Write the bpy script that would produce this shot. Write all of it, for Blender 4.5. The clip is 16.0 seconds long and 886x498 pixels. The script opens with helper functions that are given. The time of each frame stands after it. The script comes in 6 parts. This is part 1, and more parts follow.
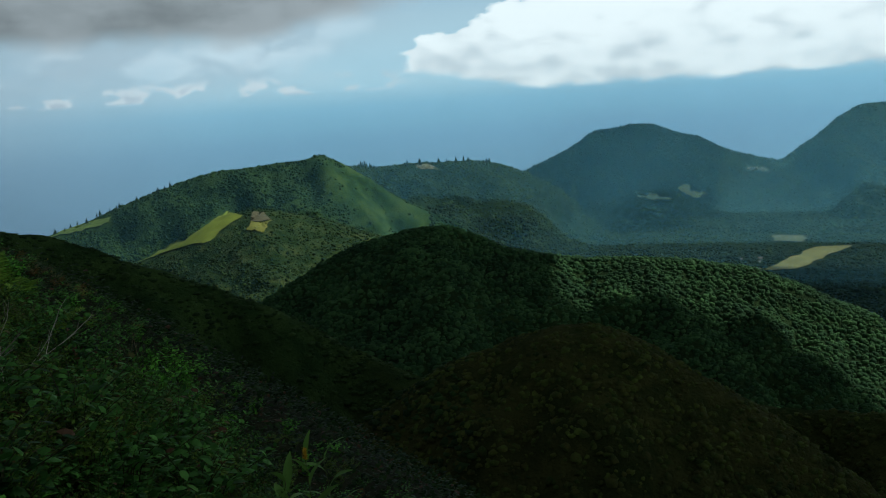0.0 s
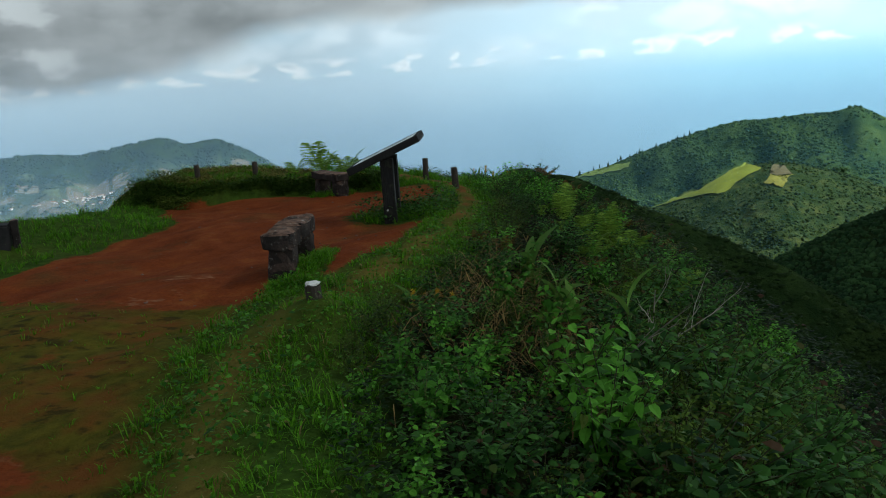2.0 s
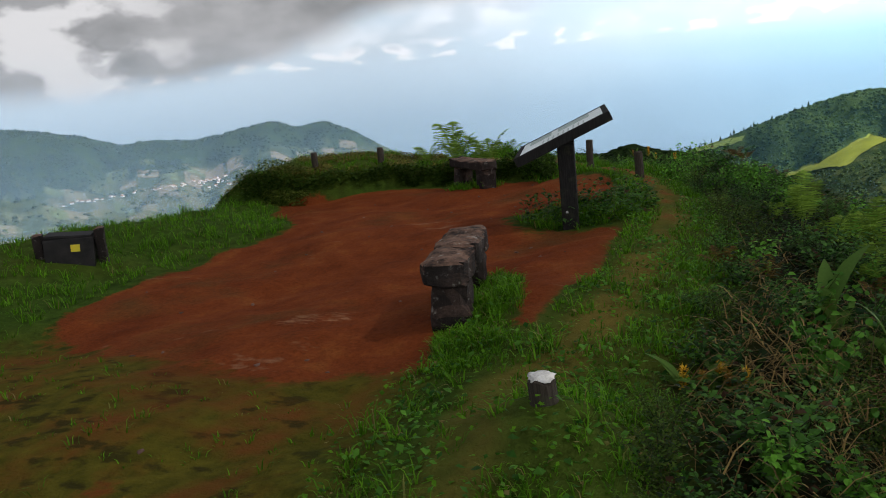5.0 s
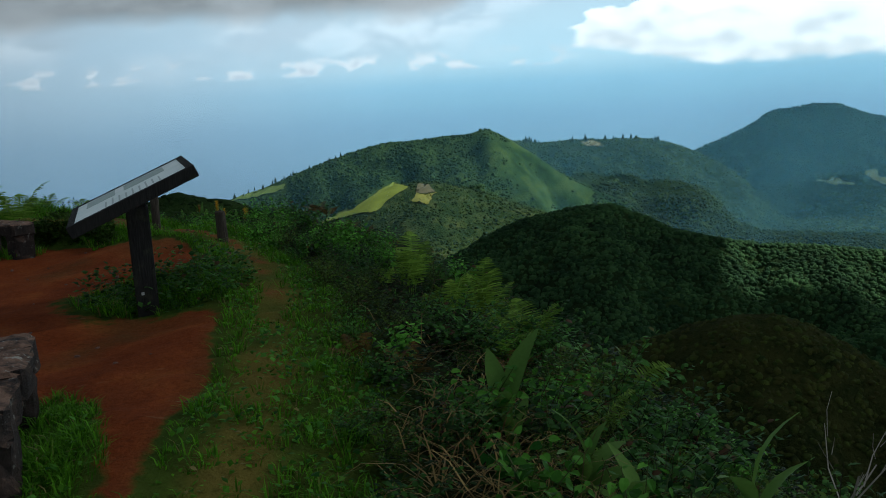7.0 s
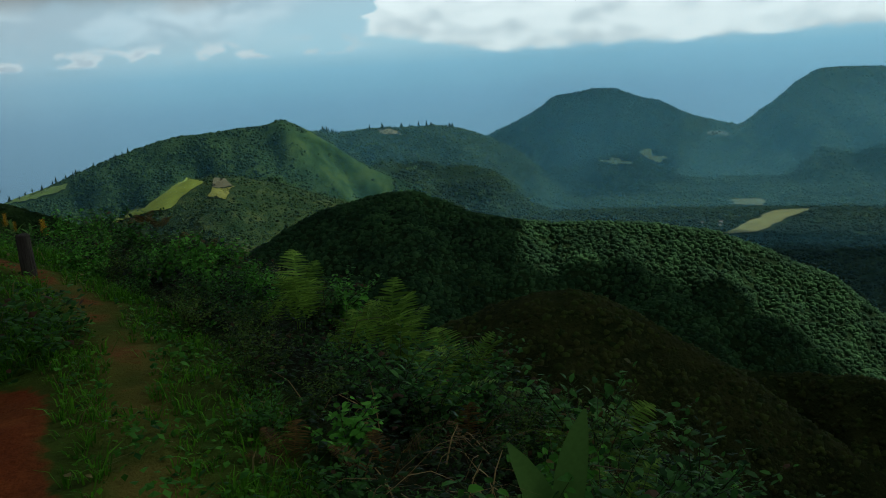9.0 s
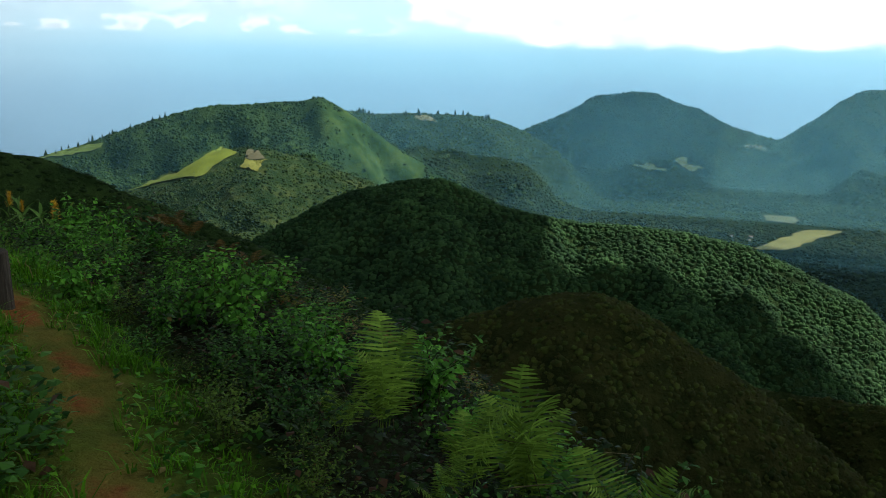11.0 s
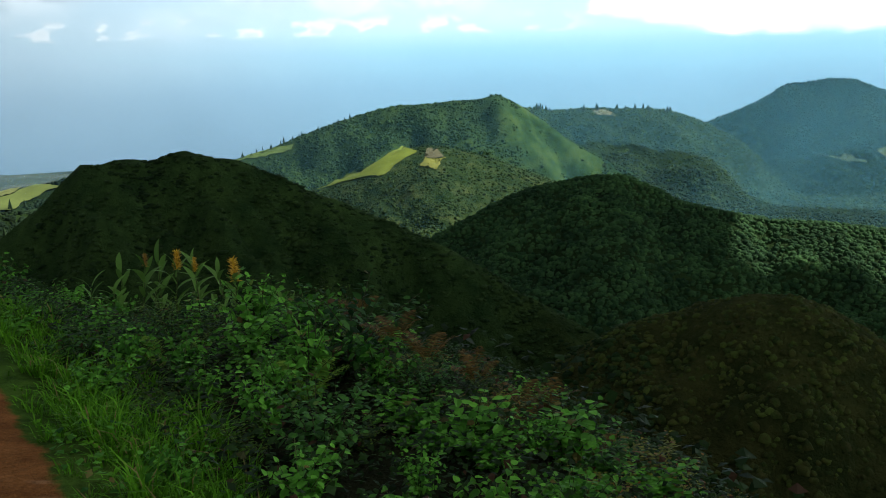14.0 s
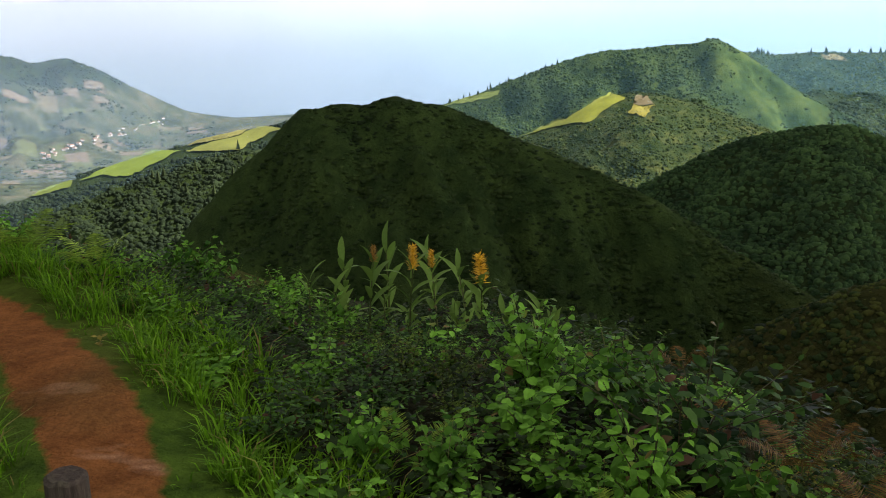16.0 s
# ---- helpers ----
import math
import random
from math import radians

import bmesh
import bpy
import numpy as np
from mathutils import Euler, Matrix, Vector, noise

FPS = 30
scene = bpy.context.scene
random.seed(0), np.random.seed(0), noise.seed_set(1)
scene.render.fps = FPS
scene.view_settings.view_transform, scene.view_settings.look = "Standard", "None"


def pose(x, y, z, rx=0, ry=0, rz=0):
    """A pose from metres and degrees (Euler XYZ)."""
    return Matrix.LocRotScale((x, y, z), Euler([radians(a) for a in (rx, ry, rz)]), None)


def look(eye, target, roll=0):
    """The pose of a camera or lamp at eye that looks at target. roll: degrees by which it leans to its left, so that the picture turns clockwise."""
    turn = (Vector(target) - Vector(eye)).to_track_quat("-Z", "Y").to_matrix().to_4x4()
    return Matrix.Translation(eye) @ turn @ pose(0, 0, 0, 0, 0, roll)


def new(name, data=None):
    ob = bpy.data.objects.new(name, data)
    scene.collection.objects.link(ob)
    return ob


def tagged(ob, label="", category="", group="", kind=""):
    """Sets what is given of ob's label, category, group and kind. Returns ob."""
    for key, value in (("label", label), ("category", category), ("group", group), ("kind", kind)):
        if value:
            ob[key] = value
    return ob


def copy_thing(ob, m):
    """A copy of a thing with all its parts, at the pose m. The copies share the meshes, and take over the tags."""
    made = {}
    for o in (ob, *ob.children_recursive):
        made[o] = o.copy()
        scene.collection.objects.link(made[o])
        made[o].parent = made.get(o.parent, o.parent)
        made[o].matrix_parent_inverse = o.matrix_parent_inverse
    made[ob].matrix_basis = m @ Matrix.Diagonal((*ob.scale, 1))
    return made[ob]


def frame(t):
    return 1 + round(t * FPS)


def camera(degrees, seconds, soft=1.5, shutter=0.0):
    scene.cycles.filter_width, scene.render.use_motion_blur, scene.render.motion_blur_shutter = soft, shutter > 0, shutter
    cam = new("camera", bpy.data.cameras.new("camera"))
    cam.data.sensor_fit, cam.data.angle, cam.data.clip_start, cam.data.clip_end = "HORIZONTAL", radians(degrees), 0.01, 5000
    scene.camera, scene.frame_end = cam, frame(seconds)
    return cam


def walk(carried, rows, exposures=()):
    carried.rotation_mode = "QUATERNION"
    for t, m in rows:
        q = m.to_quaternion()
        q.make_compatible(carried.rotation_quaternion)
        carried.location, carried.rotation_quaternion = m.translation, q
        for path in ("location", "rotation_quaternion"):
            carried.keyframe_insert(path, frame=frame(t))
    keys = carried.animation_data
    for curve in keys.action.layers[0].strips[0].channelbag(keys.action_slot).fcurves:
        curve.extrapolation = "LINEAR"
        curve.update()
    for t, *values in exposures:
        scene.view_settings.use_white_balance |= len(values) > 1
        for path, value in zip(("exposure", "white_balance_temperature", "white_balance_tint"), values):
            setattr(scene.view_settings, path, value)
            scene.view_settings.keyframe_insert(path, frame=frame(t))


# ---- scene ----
cam = camera(53.28, 16.0, soft=1.0, shutter=0.0)
# seconds, place, pitch, roll, yaw
PATH = [
    (0.0, 0.000, 0.000, 1.637, -9.69, 3.70, -14.28),
    (0.5, -0.331, 0.293, 1.698, -10.28, 1.75, -12.59),
    (1.0, -0.654, 0.565, 1.745, -10.47, 1.12, -0.85),
    (1.5, -0.956, 0.798, 1.712, -11.07, 3.12, 9.89),
    (2.0, -1.251, 1.138, 1.695, -10.69, 4.10, 18.45),
    (2.5, -1.531, 1.486, 1.660, -12.04, 3.77, 22.74),
    (3.0, -1.793, 1.801, 1.654, -13.24, 3.53, 24.25),
    (3.5, -2.042, 2.187, 1.634, -11.59, 4.57, 24.70),
    (3.7, -2.161, 2.344, 1.645, -11.81, 5.81, 26.47),
    (5.8, -3.197, 3.879, 1.587, -10.47, 5.70, 20.70),
    (6.0, -3.273, 4.032, 1.599, -9.84, 4.00, 16.04),
    (6.5, -3.397, 4.340, 1.589, -9.13, 2.61, 4.53),
    (7.0, -3.515, 4.698, 1.574, -10.66, 3.07, -3.68),
    (7.5, -3.650, 5.081, 1.583, -10.77, 2.91, -10.60),
    (8.0, -3.797, 5.543, 1.511, -8.62, 5.07, -15.31),
    (8.2, -3.855, 5.729, 1.510, -10.84, 4.79, -16.06),
    (10.3, -4.062, 7.582, 1.479, -12.54, 1.89, -15.59),
    (10.5, -4.056, 7.832, 1.475, -12.54, 0.62, -13.50),
    (11.0, -4.057, 8.364, 1.503, -12.72, -0.95, -14.11),
    (11.5, -4.067, 8.927, 1.543, -11.22, 0.73, -11.69),
    (12.0, -4.091, 9.436, 1.524, -10.65, 0.58, -11.13),
    (12.5, -4.129, 9.960, 1.524, -11.86, 1.20, -9.46),
    (13.0, -4.210, 10.417, 1.536, -12.51, 2.13, -6.72),
    (13.5, -4.295, 10.907, 1.537, -11.55, 1.33, -4.05),
    (14.0, -4.395, 11.360, 1.512, -12.90, 1.46, -2.94),
    (14.5, -4.522, 11.840, 1.469, -13.35, 2.05, 0.97),
    (15.0, -4.651, 12.319, 1.477, -14.15, 2.22, 3.88),
    (15.5, -4.834, 12.709, 1.469, -14.70, 2.41, 5.65),
    (16.0, -5.016, 13.140, 1.460, -15.87, 2.48, 10.20),
]
EXPOSURES = [(0.0, -0.5, 5700, -2), (0.5, -0.44, 5700, -2), (1.0, -0.1, 5800, -2), (1.5, 0.2, 5900, -2), (2.0, 0.35, 6000, 0), (2.5, 0.55, 6100, 2), (3.0, 0.65, 6950, 13), (3.5, 0.7, 7400, 18), (5.8, 0.5, 6000, 8), (6.5, 0.12, 5800, 4), (7.5, -0.38, 5700, -3),
             (8.0, -0.58, 5700, -5), (8.2, -0.6, 5700, -5), (10.3, -0.05, 6000, 0), (10.9, 0.34, 6100, 2), (11.5, -0.3, 5900, 0), (12.5, -0.25, 5900, 0), (13.0, 0.2, 6100, 1), (13.5, -0.03, 5900, 0), (14.0, 0.42, 6100, 2), (15.0, 0.6, 6000, 2), (15.6, 0.72, 6100, 4), (16.0, 1.14, 7100, 22)]
walk(cam, [(t, pose(x, y, z, 90 + pitch, roll, yaw)) for t, x, y, z, pitch, roll, yaw in PATH], EXPOSURES)

# ---- light ----
SUN_AZ, SUN_EL = -78.0, 47.0  # azimuth to the left of +y, elevation


def build_world():
    w = bpy.data.worlds.new("world")
    scene.world = w
    w.use_nodes = True
    nt = w.node_tree
    nt.nodes.clear()
    N, L = nt.nodes.new, nt.links.new
    out, bg = N("ShaderNodeOutputWorld"), N("ShaderNodeBackground")
    bg.inputs["Strength"].default_value = 0.1
    sky = N("ShaderNodeTexSky")
    sky.sky_type = "NISHITA"
    sky.sun_disc = False
    sky.sun_elevation = radians(SUN_EL)
    sky.sun_rotation = radians(-SUN_AZ)
    sky.altitude = 600
    sky.air_density, sky.dust_density = 1.0, 0.6
    tc, sep = N("ShaderNodeTexCoord"), N("ShaderNodeSeparateXYZ")
    L(tc.outputs["Generated"], sep.inputs[0])

    def math_(op, a, b=None, clamp=False):
        n = N("ShaderNodeMath")
        n.operation, n.use_clamp = op, clamp
        for i, v in enumerate((a, b)):
            if v is None:
                continue
            if isinstance(v, (int, float)):
                n.inputs[i].default_value = v
            else:
                L(v, n.inputs[i])
        return n.outputs[0]

    def ramp(src, stops):
        n = N("ShaderNodeValToRGB")
        L(src, n.inputs[0])
        e = n.color_ramp.elements
        while len(e) < len(stops):
            e.new(0.5)
        for k, (p, c) in zip(e, stops):
            k.position, k.color = p, (*c, 1)
        return n.outputs[0]

    def mix(fac, a, b):
        n = N("ShaderNodeMix")
        n.data_type = "RGBA"
        for i, v in ((0, fac), (6, a), (7, b)):
            if isinstance(v, tuple):
                n.inputs[i].default_value = (*v, 1)
            elif isinstance(v, (int, float)):
                n.inputs[i].default_value = v
            else:
                L(v, n.inputs[i])
        return n.outputs[2]

    def soft(v, lo, hi):
        """0 at lo, 1 at hi, smooth between."""
        n = N("ShaderNodeMapRange")
        n.interpolation_type = "SMOOTHSTEP"
        L(v, n.inputs[0])
        n.inputs[1].default_value, n.inputs[2].default_value = min(lo, hi), max(lo, hi)
        n.inputs[3].default_value, n.inputs[4].default_value = (0.0, 1.0) if lo < hi else (1.0, 0.0)
        return n.outputs[0]

    def noise_(kx, ky, detail, rough=0.55, shift=0.0):
        c = N("ShaderNodeCombineXYZ")
        L(math_("MULTIPLY", az, kx), c.inputs[0]), L(math_("MULTIPLY", el, ky), c.inputs[1])
        c.inputs[2].default_value = shift
        n = N("ShaderNodeTexNoise")
        n.inputs["Scale"].default_value, n.inputs["Detail"].default_value, n.inputs["Roughness"].default_value = 1.0, detail, rough
        L(c.outputs[0], n.inputs["Vector"])
        return n.outputs[0]

    def k(*c):
        return tuple(12.3 * v for v in c)

    z = sep.outputs["Z"]
    el = math_("MULTIPLY", z, 57.3)  # degrees above the horizon, near it
    az = math_("MULTIPLY", math_("ARCTAN2", math_("MULTIPLY", sep.outputs["X"], -1.0), sep.outputs["Y"]), 57.3)
    n1, n2, n3 = noise_(0.09, 0.20, 4, 0.45, 3.7), noise_(0.24, 0.42, 6, 0.5, 1.3), noise_(0.50, 1.0, 4, 0.45, 8.1)
    # hazy air over the sea, lighter towards the horizon, then clear blue
    zz = math_("MULTIPLY_ADD", el, 1 / 24)
    zz.node.inputs[2].default_value = 0.5
    haze = ramp(zz, [(0.0, k(0.17, 0.26, 0.34)), (0.22, k(0.27, 0.40, 0.54)), (0.40, k(0.29, 0.47, 0.63)), (0.49, k(0.35, 0.58, 0.73)), (0.55, k(0.54, 0.73, 0.82)), (0.72, k(0.54, 0.69, 0.78)), (1.0, k(0.36, 0.54, 0.70))])
    pale = math_("MULTIPLY", soft(az, -8, 30), 0.8)
    haze = mix(math_("MULTIPLY", pale, soft(el, -9, -1)), haze, k(0.45, 0.56, 0.66))
    haze = mix(math_("MULTIPLY", soft(az, -2, 26), math_("MULTIPLY", soft(el, -3, 0.5), 0.7)), haze, k(0.55, 0.67, 0.77))
    base = mix(math_("MULTIPLY", soft(el, 2, 8), 0.4), haze, sky.outputs[0])
    # thin bright layer low over the sea
    m = math_("MULTIPLY", math_("MULTIPLY", soft(n1, 0.34, 0.62), soft(el, 0.2, 2.6)), math_("MULTIPLY", soft(az, -16, -4), 0.7))
    col = mix(m, base, mix(soft(n2, 0.42, 0.58), k(0.54, 0.61, 0.67), k(0.80, 0.85, 0.89)))
    # small puffs in a row
    p = math_("MULTIPLY", math_("MULTIPLY", soft(n3, 0.50, 0.60), soft(el, 0.7, 1.0)), math_("MULTIPLY", soft(el, 2.2, 1.5), soft(az, -13, -9)))
    col = mix(math_("MULTIPLY", p, 0.85), col, mix(soft(n3, 0.60, 0.68), k(0.86, 0.88, 0.90), k(0.66, 0.70, 0.75)))
    # tall white cumulus on the right, flat below, its crown stepping up to the right
    lump = math_("MULTIPLY", math_("SUBTRACT", math_("ADD", math_("MULTIPLY", n2, 0.5), math_("MULTIPLY", n3, 0.5)), 0.5), 1.0)
    foot = math_("ADD", math_("MULTIPLY", soft(az, -21, -12), 1.4), 0.15)
    w = soft(math_("SUBTRACT", math_("ADD", el, math_("MULTIPLY", lump, 1.6)), foot), 0.0, 0.5)
    crown = math_("ADD", math_("MULTIPLY", math_("ADD", az, 11.5), -0.42), 3.0)
    w = math_("MULTIPLY", w, soft(math_("ADD", math_("SUBTRACT", crown, el), math_("MULTIPLY", lump, 5.0)), 0.0, 0.35))
    w = math_("MULTIPLY", w, soft(math_("ADD", az, math_("MULTIPLY", lump, 7.0)), -11.3, -12.2))
    white = mix(soft(math_("ADD", lump, math_("MULTIPLY", math_("SUBTRACT", el, foot), 0.04)), -0.10, 0.16), k(0.74, 0.78, 0.80), k(1.08, 1.08, 1.06))
    col = mix(w, col, white)
    # low grey cloud over the lookout, reaching further down to the left
    low = math_("ADD", math_("SUBTRACT", 4.45, math_("MULTIPLY", soft(az, 24, 42), 3.6)), math_("MULTIPLY", soft(az, -2, -9), 1.4))
    rag = math_("ADD", math_("MULTIPLY", math_("SUBTRACT", n1, 0.5), 2.4), math_("MULTIPLY", math_("SUBTRACT", n2, 0.5), 1.6))
    g = soft(math_("SUBTRACT", math_("ADD", el, rag), low), -0.7, 0.9)
    g = math_("MULTIPLY", g, soft(math_("ADD", az, math_("MULTIPLY", math_("SUBTRACT", n2, 0.5), 9.0)), -14.0, -8.0))
    grey = mix(soft(math_("ADD", math_("MULTIPLY", n1, 0.6), math_("MULTIPLY", n2, 0.4)), 0.36, 0.62), k(0.22, 0.23, 0.235), k(0.42, 0.43, 0.44))
    grey = mix(math_("MULTIPLY", soft(n2, 0.47, 0.60), soft(az, 37, 46)), grey, k(0.64, 0.65, 0.66))
    col = mix(g, col, grey)
    # the sky is darkened to the left, where the exposure runs higher
    col = mix(math_("MULTIPLY", soft(az, 0, 34), 0.42), col, k(0.02, 0.02, 0.022))
    # overhead, out of view, the cloud closes; set dark to lower the ambient light
    n4 = N("ShaderNodeTexNoise")
    n4.inputs["Scale"].default_value, n4.inputs["Detail"].default_value = 3.0, 6
    L(tc.outputs["Generated"], n4.inputs["Vector"])
    roof = mix(soft(n4.outputs[0], 0.35, 0.65), k(0.078, 0.083, 0.088), k(0.205, 0.214, 0.223))
    col = mix(math_("MULTIPLY", soft(el, 8, 17), 0.9), col, mix(0.12, roof, sky.outputs[0]))
    L(col, bg.inputs["Color"])
    L(bg.outputs[0], out.inputs[0])


build_world()
sun = new("sun", bpy.data.lights.new("sun", "SUN"))
sun.data.energy, sun.data.angle, sun.data.color = 5.0, radians(0.5), (1.0, 0.95, 0.86)
_a, _e = radians(SUN_AZ), radians(SUN_EL)
SUN_DIR = Vector((-math.sin(_a) * math.cos(_e), math.cos(_a) * math.cos(_e), math.sin(_e)))
sun.matrix_world = look(SUN_DIR * 100, (0, 0, 0))

# ---- materials ----


class Mat:
    """A small helper round one node material."""

    def __init__(self, name, rough=0.8, spec=0.3):
        self.m = bpy.data.materials.new(name)
        self.m.use_nodes = True
        self.nt = self.m.node_tree
        self.b = self.nt.nodes["Principled BSDF"]
        self.b.inputs["Roughness"].default_value = rough
        self.b.inputs["Specular IOR Level"].default_value = spec
        self.out = self.nt.nodes["Material Output"]
        self.vec = None

    def n(self, kind, **inputs):
        node = self.nt.nodes.new(kind)
        for k, v in inputs.items():
            self.put(node.inputs[k.replace("_", " ")], v)
        return node

    def put(self, sock, v):
        if isinstance(v, bpy.types.NodeSocket):
            self.nt.links.new(v, sock)
        elif isinstance(v, tuple) and len(v) == 3 and sock.type == "RGBA":
            sock.default_value = (*v, 1)
        else:
            sock.default_value = v

    def pos(self, obj=False):
        tc = self.n("ShaderNodeTexCoord") if obj else self.n("ShaderNodeNewGeometry")
        return tc.outputs["Object"] if obj else tc.outputs["Position"]

    def noise(self, scale, detail=4, rough=0.6, vec=None, stretch=None):
        v = vec or self.pos()
        if stretch:
            v = self.n("ShaderNodeMapping", Vector=v, Scale=stretch).outputs[0]
        return self.n("ShaderNodeTexNoise", Vector=v, Scale=scale, Detail=detail, Roughness=rough).outputs[0]

    def ramp(self, src, *stops):
        node = self.n("ShaderNodeValToRGB", Fac=src)
        e = node.color_ramp.elements
        while len(e) < len(stops):
            e.new(0.5)
        for k, (p, c) in zip(e, stops):
            k.position = p
            k.color = (*c, 1) if isinstance(c, tuple) else (c, c, c, 1)
        return node.outputs[0]

    def mix(self, fac, a, b, blend="MIX"):
        node = self.n("ShaderNodeMix")
        node.data_type, node.blend_type = "RGBA", blend
        self.put(node.inputs[0], fac), self.put(node.inputs[6], a), self.put(node.inputs[7], b)
        return node.outputs[2]

    def math(self, op, a, b=0.0, clamp=False):
        node = self.n("ShaderNodeMath")
        node.operation, node.use_clamp = op, clamp
        self.put(node.inputs[0], a), self.put(node.inputs[1], b)
        return node.outputs[0]

    def attr(self, name):
        node = self.n("ShaderNodeAttribute")
        node.attribute_name = name
        return node

    def bump(self, height, strength=0.5, distance=0.02):
        node = self.n("ShaderNodeBump", Height=height, Strength=strength, Distance=distance)
        self.put(self.b.inputs["Normal"], node.outputs[0])

    def color(self, c):
        self.put(self.b.inputs["Base Color"], c)
        return self


def leaf_mat(name, dark, light, dry=None, dry_share=0.0, trans=0.35, rough=0.5):
    """Foliage: colour varies from leaf to leaf and from plant to plant, light shines through."""
    m = Mat(name, rough, 0.08)
    g = m.n("ShaderNodeNewGeometry")
    r1 = g.outputs["Random Per Island"]
    r2 = m.n("ShaderNodeObjectInfo").outputs["Random"]
    f = m.math("ADD", m.math("MULTIPLY", r1, 0.6), m.math("MULTIPLY", r2, 0.32))
    f = m.math("ADD", f, m.math("MULTIPLY", m.noise(2.2, 3), 0.25))
    middle = tuple(0.48 * a + 0.52 * b for a, b in zip(dark, light))
    c = m.ramp(f, (0.18, tuple(0.8 * v for v in dark)), (0.58, middle), (0.98, tuple(1.3 * v for v in light)))
    if dry:
        pick = m.ramp(r1, (1 - dry_share, 0.0), (min(1.0, 1.02 - dry_share), 1.0))
        c = m.mix(pick, c, dry)
    grain = m.noise(60, 3)
    c = m.mix(0.35, c, m.ramp(grain, (0.3, 0.55), (0.7, 1.0)), "MULTIPLY")
    m.color(c)
    tr = m.n("ShaderNodeBsdfTranslucent", Color=c)
    mx = m.n("ShaderNodeMixShader", Fac=trans)
    m.nt.links.new(m.b.outputs[0], mx.inputs[1]), m.nt.links.new(tr.outputs[0], mx.inputs[2])
    m.nt.links.new(mx.outputs[0], m.out.inputs[0])
    return m.m

# ---- the land ----
CX, CY, EYE = -4.0, 7.0, 1.6  # middle of the lookout


def interp(a, knots):
    knots = sorted(knots)
    return np.interp(a, [k[0] for k in knots], [k[1] for k in knots])


# azimuth (to the left of +y), height of the crest above eye level as an angle
MAIN = [(-20, -12), (-15.1, -8.15), (-13.6, -7.37), (-12.1, -6.69), (-10.6, -5.8), (-9.1, -4.68), (-7.7, -3.71), (-6.5, -3.08), (-6.1, -3.06), (-4.9, -3.4), (-3.5, -3.4), (0.3, -3.6), (2.7, -4.15), (5.7, -5.1), (8.3, -5.95), (10.5, -6.5), (14, -8), (17, -10), (22, -14)]
BACK = [(6, -14), (0, -8), (-3, -5.2), (-7.2, -3.9), (-8.9, -3.95), (-9.5, -4.12), (-12.4, -3.98), (-14.1, -4.08), (-16.1, -4.1), (-17.4, -4.3), (-19.1, -4.9), (-21.5, -6.2), (-23.3, -7.7), (-26.3, -8.9), (-30, -10), (-34, -11)]
LAP = [(20, -20), (12, -12), (8, -9.9), (6.2, -8.9), (5.2, -8.67), (2.9, -7.89), (1.1, -6.9), (-0.2, -6.35), (-1.5, -6.2), (-3, -6.3), (-4.5, -6.76), (-6.2, -7.21), (-8, -7.9), (-9.8, -8.6), (-13, -10.2), (-18, -13), (-26, -18)]
RIGHT = [(-36.5, -5.6), (-35.2, -5.0), (-33.6, -4.65), (-31.9, -4.1), (-30.2, -3.3), (-29, -3.05), (-27.6, -2.42), (-26.1, -2.3), (-23.8, -2.65), (-22.7, -3.4), (-21.1, -4.2), (-19.1, -4.95), (-15, -7), (-11, -9)]
RIGHT2 = [(-60, -4), (-50, -2.2), (-44, -2.0), (-41, -1.82), (-39.4, -1.85), (-38.3, -2.45), (-36.8, -3.7), (-35.2, -4.85), (-32, -7), (-29, -9)]
DOME = [(-16, -20), (-7.8, -15.7), (-4.3, -13.5), (-0.1, -11.3), (3.5, -9.7), (6.4, -8.5), (8.5, -7.2), (10.6, -6.5), (12.7, -6.05), (13.4, -5.8), (15.6, -6.1), (17.7, -6.15), (19.5, -6.3), (21.4, -7.9), (25, -10.8), (30, -16)]
DARK = [(-48, -19), (-42.7, -16), (-40.5, -14.25), (-37.2, -12.95), (-33.8, -11.6), (-30.4, -11.1), (-26.8, -10.9), (-23.2, -10.75), (-20, -10.35), (-17.9, -9.85), (-16.1, -8.95), (-14.3, -8.2), (-11.4, -8.4), (-9.8, -8.76), (-8, -9.1), (-5.9, -10.1), (-3.7, -11.3), (-2.2, -12), (2, -14), (8, -18)]
HUMP = [(-48, -28), (-41, -24), (-37.6, -21.9), (-34, -19.7), (-29.8, -17.5), (-26.8, -15.9), (-24.6, -15.1), (-22, -15.25), (-18.6, -16.3), (-14, -17.7), (-10.3, -19.8), (-5, -23)]
FIELDS = [(2, -24), (8, -15), (12, -10.5), (17, -7.4), (20.8, -7.25), (24.3, -7.6), (27.8, -8.3), (32.5, -9.2), (36.1, -10.3), (42, -12)]
LEFT = [(19, -9), (22, -7.1), (26.6, -6.0), (28.6, -4.8), (30.2, -3.95), (31.4, -3.15), (33, -2.4), (34.8, -2.5), (36.3, -2.05), (38.5, -2.4), (41, -2.7), (43.4, -2.4), (45.4, -2.5), (47.5, -1.7), (51, -0.95), (58, -0.5), (70, -1), (90, -3)]
